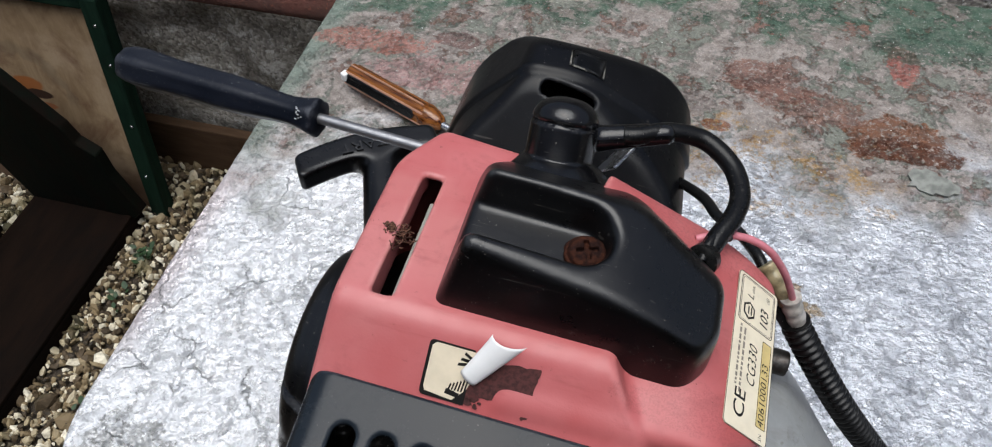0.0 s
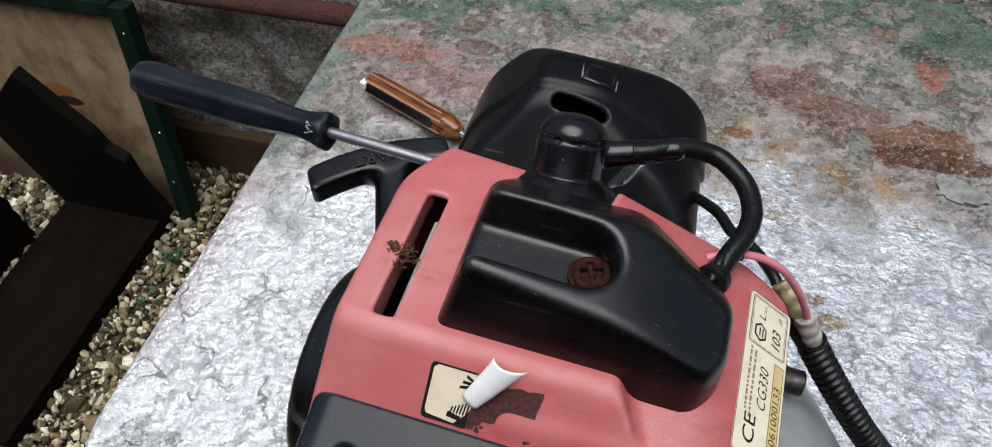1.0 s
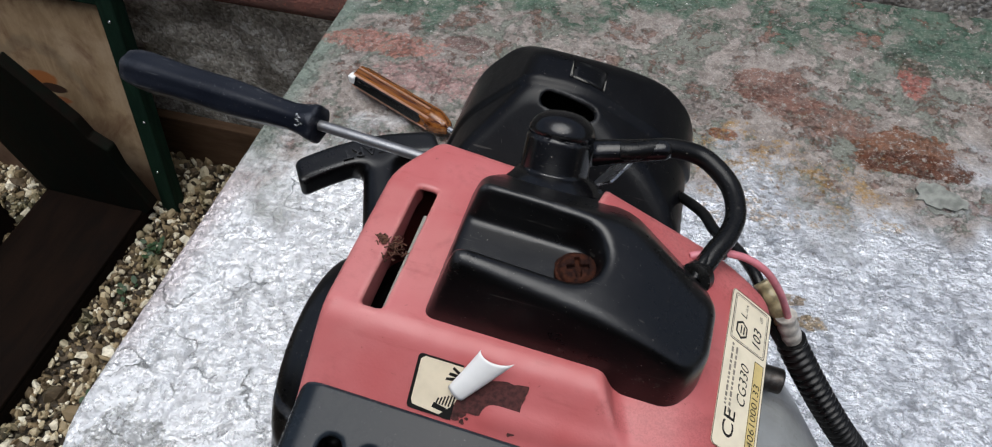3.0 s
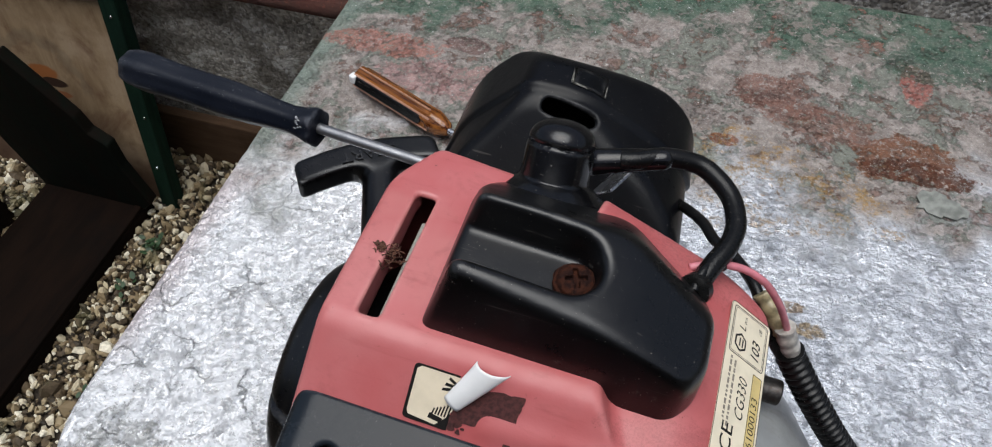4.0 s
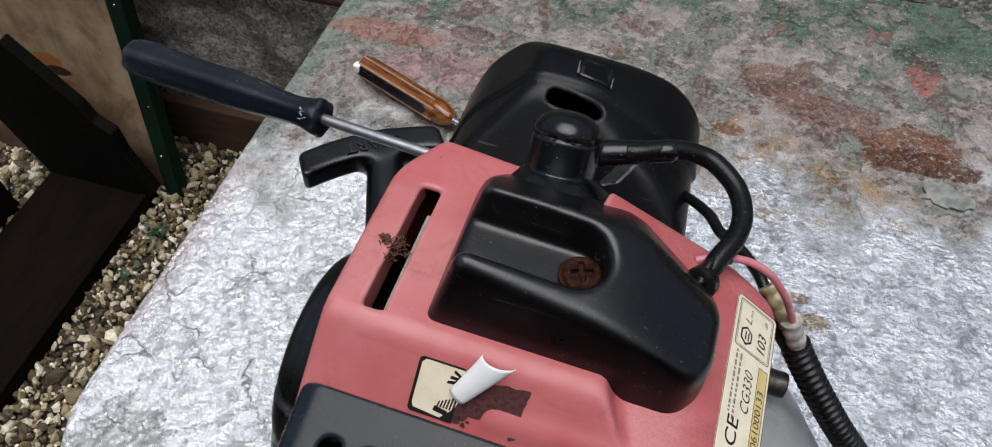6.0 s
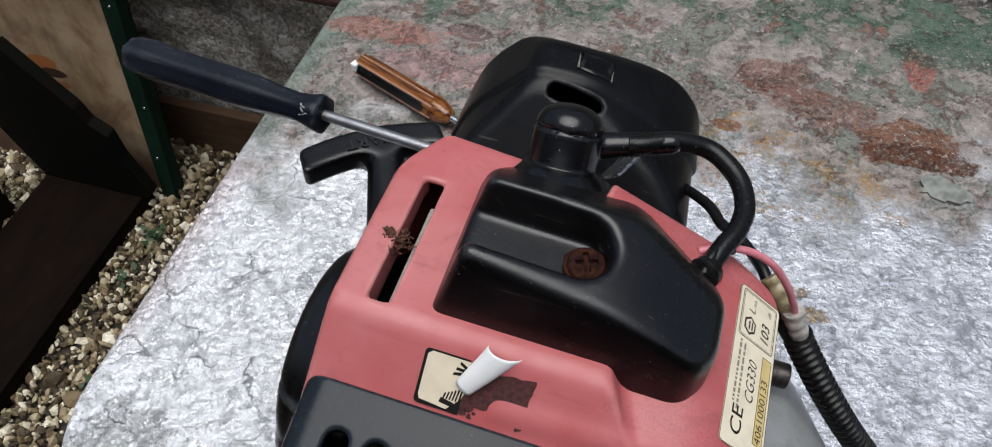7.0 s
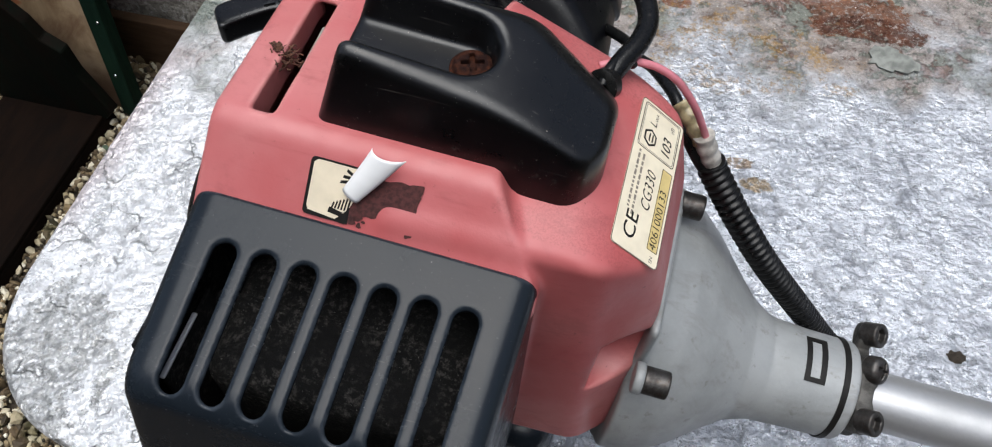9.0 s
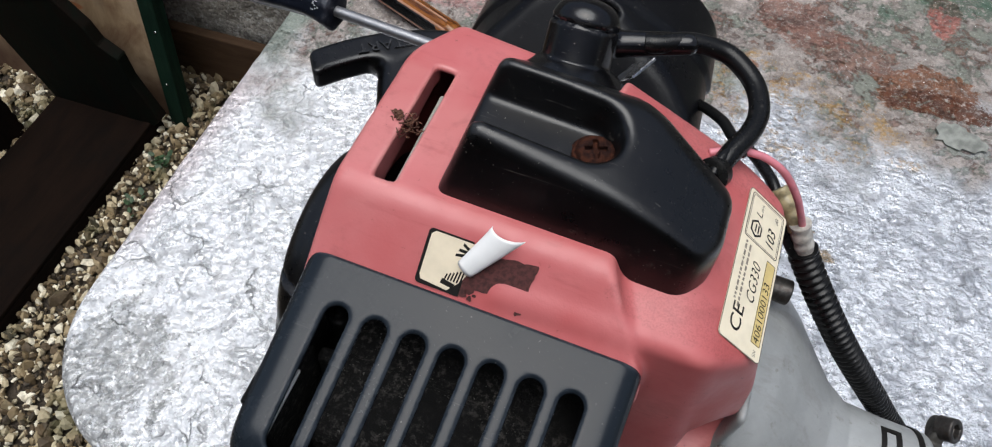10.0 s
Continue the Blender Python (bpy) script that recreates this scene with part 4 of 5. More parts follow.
boot = part("plug_boot", skin("plug_boot", boot_field, (-54, 12, 100), (20, 80, 170), 0.85), GLOSSY, cutter, "black rubber spark plug boot", LIFT)
part("ignition_lead", hose([(-2, 55.5, 144.2), (2.7, 56.5, 145), (13.1, 61.8, 145), (24.6, 64.5, 143), (32.2, 61.2, 142), (38.5, 54.8, 141), (41.6, 44.8, 140.5), (40.4, 35.1, 140), (37, 27.3, 139), (34.7, 21.5, 137.5), (32.5, 16.5, 134)], 3.55, 18), RUBBER, cutter, "thick black ignition lead", LIFT)
part("grommet", turned("grommet", [(-3, 4.6), (-2.5, 5.6), (1.0, 5.4), (1.7, 4.2)], 24), RUBBER, cutter, "", LIFT @ pose(0.0336, 0.0180, 0.1362, 0, 20, 62))
part("lead_clip", hose([(32.5, 15.5, 137.5), (33.2, 20, 139.5), (35.0, 24.5, 140.0), (38.0, 27.8, 138.6), (40.5, 29.5, 136.0)], 1.9, 12), RUBBER, cutter, "black rubber loop holding the lead", LIFT)
part("terminal", box_mesh("terminal", (-0.006, -0.0006, -0.008), (0.006, 0.0006, 0.008), 0.0003), STEEL, cutter, "small metal bracket behind the boot", LIFT @ pose(-0.003, 0.063, 0.122, 35, -10, 62))


def air_field(p):
    f = facets(p, (
        ((0, 0.02, 1), 117.5), ((-0.95, 0, 0.31), 99.0), ((-0.77, 0.05, 0.64), 117.5), ((0.45, 0.05, 0.89), 97.0),
        ((0.96, 0.10, 0.22), 58.0), ((0.75, 0.08, 0.66), 84.5), ((0, -0.69, 0.72), 10.5), ((0, -1, 0), -68.0), ((0, 1, 0), 150.0), ((0, 0.7, 0.72), 174.5), ((0, 0, -1), -48.0), ((0.25, -0.1, -1), -70.0)), 5.0)
    # a raised band runs round the rear half
    f = smin(f + 1.7, smax(f, 111.5 + 0.06 * (p[0] + 30) - p[1], 3.0), 2.0)
    shell = np.maximum(f, -(f + 2.4))
    shell = smax(shell, -brick(p, (-120, 60, 40), (80, 170, 52), 1.0), 1.0)
    cut = rod(p, (-37.5, 105, 110), (-19.5, 103.5, 109.5), 3.7)
    return smax(shell, -cut, 1.0)


air = part("air_filter_cover", skin("air_filter_cover", air_field, (-100, 60, 42), (64, 158, 124), 1.15), DULL, cutter, "dusty black air filter cover with a slot", LIFT)


def draped(name, field, corners, top, thick=0.3, n=10):
    """A thin sheet laid from above over a modelled surface; corners in the engine frame."""
    c = [np.array(q, float) for q in corners]
    bm = bmesh.new()
    rows = []
    for j in range(n + 1):
        row = []
        for i in range(n + 1):
            a, b = i / n, j / n
            q = (c[0] * (1 - a) + c[1] * a) * (1 - b) + (c[3] * (1 - a) + c[2] * a) * b
            ws = np.linspace(top, top - 30, 301)
            v = field((np.full(301, q[0]), np.full(301, q[1]), ws))
            k = int(np.argmax(v < 0))
            row.append(bm.verts.new((q[0] * 0.001, q[1] * 0.001, (ws[k] + thick) * 0.001)))
        rows.append(row)
    for p, q in zip(rows, rows[1:]):
        for i in range(n):
            bm.faces.new((p[i], p[i + 1], q[i + 1], q[i])).smooth = True
    bmesh.ops.solidify(bm, geom=list(bm.faces), thickness=0.0002)
    return bm


tape = part("tape", draped("tape", air_field, ((-31.5, 116.5), (-16.0, 116.8), (-16.8, 129.5), (-32.4, 127.5)), 124), BLACK, air, "square of dark tape with dusty edges")
for q in (((-32.0, 116.4), (-30.6, 116.4), (-31.7, 122.0), (-32.7, 127.8)), ((-31.0, 116.2), (-23.0, 116.3), (-24.5, 117.4), (-30.8, 117.6)), ((-16.6, 116.6), (-15.8, 116.8), (-16.4, 125.0), (-16.9, 124.0))):
    part("dusty_edge", draped("dusty_edge", air_field, q, 124, 0.55, 5), DUST, tape, "grey dust stuck to the edge")
part("filter_body", skin("filter_body", lambda p: brick(p, (-66, 84, -20), (25, 146, 84), 6), (-72, 78, -26), (32, 152, 90), 2.5), SOOT, cutter, "", LIFT)


def guard_field(p):
    f = facets(p, (
        ((0, -0.23, 1), 140.4), ((0, -1, 0.18), 132.5), ((-1, -0.04, 0.12), 93.5), ((1, -0.04, 0.03), 36.2),
        ((0, 0, -1), 10.0)), 7.5)
    f = smax(f, p[1] + 52.5, 1.5)
    shell = np.maximum(f, -(f + 2.6))
    shell = smax(shell, -brick(p, (-74, -62, -20), (25, -40, 116), 3.0), 1.0)
    for i in range(7):
        u = -60.0 + 12.2 * i
        t = np.clip((-69.5 - p[1]) / 36.0, 0, 1)
        cut = np.sqrt((p[0] - u + 0.6 * t) ** 2 + (p[1] + 69.5 + 36.0 * t) ** 2) - 3.75
        shell = smax(shell, -np.maximum(cut, 98 - p[2]), 1.4)
    for w in (84, 66, 48, 30):
        shell = smax(shell, -rod(p, (-56, -122, w), (8, -122, w), 4.2), 1.6)
        shell = smax(shell, -rod(p, (-88, -100, w + 8), (-88, -80, w + 8), 3.4), 1.4)
    return shell


part("silencer_guard", skin("silencer_guard", guard_field, (-92, -126, -8), (38, -48, 136), 0.85), SATIN, cutter, "satin black slotted silencer guard", LIFT)
part("silencer", skin("silencer", lambda p: smin(brick(p, (-62, -98, 5), (22, -52, 100), 9), brick(p, (-66, -76, 5), (26, -71, 102), 2), 2.0), (-70, -104, 0), (28, -46, 110), 1.6), SOOT, cutter, "sooty black silencer box", LIFT)
part("inner_liner", box_mesh("inner_liner", (-0.0765, -0.100, UP * 0.001 + 0.005), (-0.0745, -0.050, UP * 0.001 + 0.114), 0.0006, 1), SOOT, cutter, "sooty inner wall of the guard")
shield = part("heat_shield", box_mesh("heat_shield", (-0.0690, -0.1035, UP * 0.001 + 0.02), (-0.0678, -0.073, UP * 0.001 + 0.1025), 0.0003, 1), SOOT, cutter, "sooty heat shield")
part("rim", box_mesh("rim", (-0.0692, -0.1035, UP * 0.001 + 0.1025), (-0.0676, -0.082, UP * 0.001 + 0.1037), 0.0003, 1), GALVANISED, shield, "bright bare edge")


def recoil_field(p):
    f = smin(drum(p, (-103, -10, 45), (-70, -10, 45), 45, 50, 12), brick(p, (-103, -57, -70), (-70, 40, 48), 12), 6)
    f = smin(f, smin(drum(p, (-92, -10, 44), (-70, -10, 44), 49, 52, 4), brick(p, (-92, -61, -72), (-70, 44, 46), 6), 4), 3)
    groove = np.abs(p[2] - 62 + 0.25 * p[1]) - 1.4
    return smax(f, -smax(groove, -(f + 1.8), 0.8), 0.8)


part("starter_housing", skin("starter_housing", recoil_field, (-108, -68, -76), (-66, 50, 102), 1.4), BLACK, cutter, "black recoil starter housing", LIFT)


def pull_field(p):
    x, y = p[0] + 124, p[1] - 101
    along, across = 0.81 * x + 0.586 * y, -0.586 * x + 0.81 * y
    across = across + 0.0042 * along * along
    f = facets((along, across, p[2]), (((1, 0, 0), 36), ((-1, 0, 0), 36), ((0, 1, 0), 7.6), ((0, -1, 0), 7.6), ((0, 0, 1), 45), ((0, 0, -1), -31)), 3.5)
    f = smin(f, rod(p, (-116, 100, 36), (-98, 60, 34), 9.0, 11.0), 8.0)
    return smax(f, p[2] - 45, 1.5)


pull = part("starter_handle", skin("starter_handle", pull_field, (-168, 50, 24), (-84, 134, 60), 0.9), BLACK, cutter, "black moulded pull handle", LIFT @ pose(-0.001, 0, 0.004))
part("lettering", letters("lettering", "START", 8.6, 0, 0, 0, 0, 1.1, 0.6), BLACK, pull, "raised word on the handle", pose(-0.1121, 0.1099, 0.0452, 0, 0, 216))
part("pull_cord", hose([(-109, 64, 36), (-104, 30, 34), (-100, 8, 30)], 2.2, 10), RUBBER, cutter, "", LIFT)

# clutch housing, clamp and shaft
PROFILE_U = (60, 70, 80, 90, 100, 112, 122, 132, 150, 172)
PROFILE_R = (63, 63, 61, 56.5, 49, 37.5, 28.5, 23.6, 22.4, 22.0)


def bell_field(p):
    lean = np.clip((132 - p[0]) / 62.0, 0, 1) * 11.0
    r = np.interp(p[0], PROFILE_U, PROFILE_R)
    d = np.sqrt((p[1] - lean) ** 2 + p[2] ** 2)
    f = smax((d - r) * 0.75, smax(71.5 - p[0], p[0] - 170, 1.0), 2.0)
    plate = facets(p, (((1, 0, 0), 75.5), ((-1, 0, 0), -71.5), ((0, 0, 1), 80), ((0, 1, 0), 62), ((0, -1, 0), 38), ((0, 0, -1), 60), ((0, 0.8, 0.6), 66), ((0, 0.75, -0.66), 62), ((0, -0.7, -0.7), 62), ((0, -0.6, 0.8), 92)), 6.0)
    f = smin(f, plate, 5.0)
    for v, w in ((28, 68), (-45, 60)):
        f = smin(f, drum(p, (71.0, v, w), (74.6, v, w), 6.0, k=0.8), 1.5)
    return f


bell = part("clutch_housing", skin("clutch_housing", bell_field, (68, -70, -70), (175, 82, 88), 1.25), ALU, cutter, "grey cast alloy clutch housing", LIFT)
part("gasket_ring", turned("gasket_ring", [(162.4, 21.5), (162.4, 22.9), (164.8, 22.9), (164.8, 21.5)], 48), INK, cutter, "black ring", LIFT)


def raised_frame():
    """A small raised rectangle that follows the housing's neck."""
    bm = bmesh.new()

    def at(u, a, r):
        return bm.verts.new(Vector((u, r * math.cos(radians(a)), r * math.sin(radians(a)))) * 0.001)
    steps = 12
    for u0, u1, a0, a1 in ((145.9, 148.2, 61, 115), (152.4, 154.7, 61, 115), (148.2, 152.4, 61, 66.5), (148.2, 152.4, 109.5, 115)):
        rows = [[at(u0, a, 22.2), at(u0, a, 23.0), at(u1, a, 23.0), at(u1, a, 22.2)] for a in np.linspace(a0, a1, steps)]
        for p, q in zip(rows, rows[1:]):
            for k in range(3):
                bm.faces.new((p[k], p[k + 1], q[k + 1], q[k]))
        bm.faces.new(rows[0])
        bm.faces.new(rows[-1][::-1])
    bmesh.ops.recalc_face_normals(bm, faces=bm.faces)
    return bm


part("mark_frame", raised_frame(), INK, bell, "small black rectangular outline", None)


def cap_screw(name, length, r):
    def field(p):
        f = drum(p, (0, 0, 0), (length, 0, 0), r, k=0.9)
        hexa = None
        for a in (0, 60, 120):
            g = np.abs(p[1] * math.cos(radians(a)) + p[2] * math.sin(radians(a))) - r * 0.52
            hexa = g if hexa is None else np.maximum(hexa, g)
        return smax(f, -np.maximum(hexa, length - 3.0 - p[0]), 0.4)
    return skin(name, field, (-1, -r - 1, -r - 1), (length + 1, r + 1, r + 1), 0.45)


def cross_screw(name, length, r):
    def field(p):
        f = smax(drum(p, (0, 0, 0), (length, 0, 0), r, k=1.6), np.sqrt((p[0] - length + 9) ** 2 + p[1] ** 2 + p[2] ** 2) - 9.2, 1.0)
        cut = np.minimum(brick(p, (length - 2, -3.6, -0.8), (length + 3, 3.6, 0.8), 0.3), brick(p, (length - 2, -0.8, -3.6), (length + 3, 0.8, 3.6), 0.3))
        return smax(f, -cut, 0.4)
    return skin(name, field, (-1, -r - 1, -r - 1), (length + 2, r + 1, r + 1), 0.45)


CAP = cap_screw("flange_bolt", 9.5, 5.2)
for v, w in ((28, 68), (-45, 60)):
    part("flange_bolt", CAP, BOLT, cutter, "steel socket bolt", LIFT @ pose(0.0745, v * 0.001, w * 0.001))


def clamp_field(p):
    f = drum(p, (170.5, 0, 0), (177, 0, 0), 18.5, k=1.5)
    for v, w in ((23, 12.5), (5, 17), (-16.5, 11)):
        f = smin(f, drum(p, (170.5, v, w), (176.5, v, w), 5.6, k=1.5), 5.0)
    return smax(f, -drum(p, (170, 0, 0), (184, 0, 0), 13.0), 0.8)


clamp = part("clamp", skin("clamp", clamp_field, (168, -28, -22), (182, 34, 28), 0.8), GRIME, cutter, "dirty alloy shaft clamp", LIFT)
SMALL = cap_screw("clamp_screw", 8.0, 5.4)
part("clamp_screw", SMALL, BOLT, clamp, "dark socket screw", pose(0.1735, 0.0235, 0.0135, 0, -48, -26))
part("clamp_screw", SMALL, BOLT, clamp, "dark socket screw", pose(0.1735, -0.0165, 0.012, 0, -48, -26))
part("clamp_screw", cross_screw("clamp_screw", 8.0, 6.0), BOLT, clamp, "dark cross-head screw", pose(0.1735, 0.005, 0.0175, 25, -48, -26))
part("shaft_tube", turned("shaft_tube", [(160, 12.9), (160, 13.0), (1380, 13.0), (1380, 12.0)], 48), TUBE, cutter, "satin silver alloy shaft tube", LIFT)
part("fuel_tank", skin("fuel_tank", lambda p: brick(p, (-78, -50, 0), (52, 70, 66), 14), (-84, -56, -4), (58, 76, 72), 3.0), SATIN, cutter, "black fuel tank under the engine", pose(0, 0, 0.0, 0, -6, 0) @ pose(0.008, 0, 0.004))

# cables along the shaft
part("conduit", hose([(79.5, 36, 88), (82, 35, 84.5), (97.9, 29, 67), (117, 25, 46), (140, 27, 18), (170, 34, -22), (202, 41, -60)], 5.9, 22, 12, 58, 1.4), RUBBER, cutter, "black corrugated conduit", LIFT)
part("throttle_cable", hose([(10, 118, 62), (26, 100, 78), (37.4, 83.6, 90), (43, 71, 96), (49.2, 63.9, 100), (55.9, 55.6, 102), (61.1, 47.2, 103), (67, 38.2, 98), (76, 34, 88), (84, 34, 82)], 2.3, 12), RUBBER, cutter, "thin black cable", LIFT)
part("stop_wire", hose([(30, 26, 135), (36.4, 28.2, 137), (42.6, 30.3, 136.5), (49.6, 32.1, 134), (57.2, 32.8, 129), (65, 33.6, 119), (70.5, 34.7, 109), (74.3, 35.7, 101), (76, 35.6, 97)], 1.35, 12), PINK, cutter, "faded pink wire", LIFT)
part("sleeve", hose([(61.8, 44.6, 106.8), (65.7, 41.5, 104.5), (70.3, 38.4, 101), (73.5, 36.8, 97.5)], 3.7, 14, 4, 3, 0.6), CLEAR, cutter, "yellowed wire sleeve", LIFT)
part("sleeve", hose([(73.0, 36.2, 102), (75.6, 35.6, 97), (78.6, 35.6, 91.5), (81, 35.2, 87)], 4.0, 14, 4, 3, 0.4), MILKY, cutter, "milky clear wire sleeve", LIFT)

# rating plate on the sloping shoulder: x runs along +v, y up the slope
X, Y = Vector((0, 1, 0)), Vector((-0.825, 0, 0.565))
Z = X.cross(Y)
PLATE = Matrix(((X.x, Y.x, Z.x, 0), (X.y, Y.y, Z.y, 0), (X.z, Y.z, Z.z, 0), (0, 0, 0, 1)))


def tilted(u, v, w):
    return Matrix.Translation(Vector((u, v, w)) * 0.001) @ PLATE


plate = part("rating_plate", sheet("rating_plate", 58.5, 20.5, 1.6, 0, 0.2), CREAM, cutter, "cream rating label with black print", LIFT @ tilted(62.8, -35.2, 120.7) @ Matrix.Diagonal((0.96, 0.968, 1, 1)))
for nm, me, mat in (
    ("border", band("border", 58.5, 20.5, 0.25, 0.22, 1.6), INK),
    ("model_text", letters("model_text", "CG330", 5.9, 17.2, 8.0, 0.24, 0.25, 0.88), INK),
    ("serial_box", sheet("serial_box", 31.5, 4.6, 0.3, 0.2, 0.04), YELLOW),
    ("serial_border", band("serial_border", 31.5, 4.6, 0.25, 0.26, 0.3), INK),
    ("serial_text", letters("serial_text", "4061000133", 4.2, 6.0, 2.2, 0.30, 0, 1.10), INK),
    ("sn_text", letters("sn_text", "SN", 2.0, 1.2, 2.6, 0.24), INK),
    ("mark_text", letters("mark_text", "CE", 7.4, 4.4, 11.6, 0.24, 0, 1.15, 0, 0.05), INK),
    ("level_box", band("level_box", 18.5, 17.6, 0.35, 0.24, 1.2), INK),
    ("level_inner", band("level_inner", 17.1, 16.2, 0.2, 0.24, 0.9), INK),
    ("level_text", letters("level_text", "103", 5.8, 41.0, 4.2, 0.24, 0.2, 0.92, 0, 0.06), INK),
    ("unit_text", letters("unit_text", "dB", 2.3, 52.4, 4.2, 0.24, 0.2), INK),
    ("l_text", letters("l_text", "L", 4.6, 49.5, 12.2, 0.24, 0.15), INK),
    ("wa_text", letters("wa_text", "WA", 1.9, 52.3, 12.0, 0.24), INK),
):
    shift = {"serial_box": (5.4, 1.2), "serial_border": (5.4, 1.2), "level_box": (39.0, 1.4), "level_inner": (39.7, 2.1)}.get(nm)
    if shift:
        me.transform(Matrix.Translation((shift[0] * 0.001, shift[1] * 0.001, 0)))
    part(nm, me, mat, plate)
for i in range(2):
    rnd = random.Random(30 + i)
    x = 13.0 + 2 * i
    while x < 37:
        n = rnd.uniform(0.7, 2.6)
        me = outline("small_print", [(x, 14.3 + 2.1 * i), (x + n, 14.3 + 2.1 * i), (x + n, 15.2 + 2.1 * i), (x, 15.2 + 2.1 * i)], 0.2, 0.03)
        part("small_print", me, FADED_INK, plate)
        x += n + 0.6
hexa = [(44.6 + 3.6 * math.cos(radians(a)), 13.9 + 3.2 * math.sin(radians(a))) for a in range(0, 360, 60)]
part("emblem", outline("emblem", hexa, 0.2, 0.04), INK, plate, "small dark hexagon sign")
hexa = [(44.6 + 2.7 * math.cos(radians(a)), 13.9 + 2.4 * math.sin(radians(a))) for a in range(0, 360, 60)]
part("emblem", outline("emblem", hexa, 0.25, 0.04), CREAM, plate)
for d in (-0.9, 0.5):
    part("emblem", outline("emblem", [(43.0, 13.5 + d), (46.2, 13.5 + d), (46.2, 14.1 + d), (43.0, 14.1 + d)], 0.3, 0.04), INK, plate)

# peeled warning sticker on the front slope: x along +u, y up the slope
X, Y = Vector((1, 0, 0)), Vector((0, 0.72, 0.69))
Z = X.cross(Y)
SLOPE = Matrix(((X.x, Y.x, Z.x, 0), (X.y, Y.y, Z.y, 0), (X.z, Y.z, Z.z, 0), (0, 0, 0, 1)))


def sloped(u, v, w):
    return Matrix.Translation(Vector((u, v, w)) * 0.001) @ SLOPE


sticker = part("warning_sticker", sheet("warning_sticker", 14.0, 17.5, 1.4, 0.0, 0.15, (0, 1, 1, 0)), INK, cutter, "half-peeled cream warning sticker", LIFT @ sloped(-42.6, -51.7, 128.26))
rag = [(1.0, 2.8), (1.6, 1.5), (10.2, 0.7), (13.6, 4.6), (15.8, 10.0), (14.8, 16.9), (2.2, 16.9), (1.0, 15.8)]
part("cream_face", outline("cream_face", rag, 0.16, 0.06), AGED, sticker)
for x0, y0, dx, dy in ((9.6, 11.6, 3.6, 0.6), (10.2, 13.4, 3.4, -0.2), (11.0, 15.4, 2.6, -1.4)):
    part("print", outline("print", [(x0, y0), (x0 + dx, y0 + dy), (x0 + dx - 0.1, y0 + dy + 1.1), (x0 + 0.2, y0 + 0.9)], 0.23, 0.04), INK, sticker)
for i in range(6):
    x0 = 8.4 + 0.95 * i
    part("print", outline("print", [(x0, 3.9), (x0 + 0.5, 3.8), (x0 + 0.9, 5.6 + 0.5 * i), (x0 + 0.4, 5.8 + 0.5 * i)], 0.23, 0.04), INK, sticker)
part("print", outline("print", [(7.6, 2.3), (11.4, 1.8), (12.2, 3.2), (7.9, 4.0)], 0.23, 0.04), INK, sticker)
rnd = random.Random(4)
gum = []
for i in range(40):
    t = i / 40.0 * 4
    k, q = int(t), t % 1
    ca, cb = ((12.5, 2.2), (32.9, 6.6), (34.0, 17.2), (19.0, 15.5), (12.5, 2.2))[k:k + 2]
    gum.append((ca[0] + (cb[0] - ca[0]) * q + rnd.uniform(-0.45, 0.45), ca[1] + (cb[1] - ca[1]) * q + rnd.uniform(-0.45, 0.45)))
part("gum_residue", outline("gum_residue", gum, 0.0, 0.10), GUM, sticker, "dark brown glue left by the sticker")
for x0, y0, s in ((12.6, 0.9, 1.7), (15.0, 1.6, 1.6), (17.4, 0.6, 1.0), (16.6, 3.0, 1.5), (32.2, 1.6, 1.2), (18.6, 1.9, 0.6)):
    part("gum_residue", outline("gum_residue", [(x0 + s * math.cos(a) * rnd.uniform(0.6, 1.2), y0 + s * math.sin(a) * rnd.uniform(0.6, 1.1)) for a in np.linspace(0, 5.7, 10)], 0.0, 0.10), GUM, sticker)


def peeled_roll():
    """The loose end of the sticker, curled into a white half cone."""
    bm = bmesh.new()
    a, b = Vector((-29.0, -45.4, 135.0)), Vector((-19.6, -37.0, 148.2))
    d = (b - a).normalized()
    out = Vector((0, -0.69, 0.72))
    s = d.cross(out).normalized()
    up = s.cross(d)
    if up.dot(out) < 0:
        up = -up
    rows = []
    for i in range(15):
        t = i / 14
        r = 3.1 + 1.9 * t
        row = []
        for k in range(31):
            ang = radians(4 + 172 * k / 30)
            rr = r * (1 - 0.10 * k / 30)
            dip = -1.3 * max(0.0, math.sin(ang)) ** 2 * t ** 3 + 2.4 * math.cos(ang) * t ** 3
            row.append(bm.verts.new((a + d * ((b - a).length * t + dip) + s * math.cos(ang) * rr + up * (math.sin(ang) * rr * 0.55 + 0.8 - 0.6 * t)) * 0.001))
        rows.append(row)
    for p, q in zip(rows, rows[1:]):
        for k in range(30):
            bm.faces.new((p[k], p[k + 1], q[k + 1], q[k])).smooth = True
    bmesh.ops.recalc_face_normals(bm, faces=bm.faces)
    bmesh.ops.solidify(bm, geom=list(bm.faces), thickness=0.00022)
    return bm


part("peeled_roll", peeled_roll(), WHITE, sticker, "white backing rolled into a cone", sticker.matrix_basis.inverted() @ LIFT)

# dry chaff caught in the shroud's slot
rnd = random.Random(9)


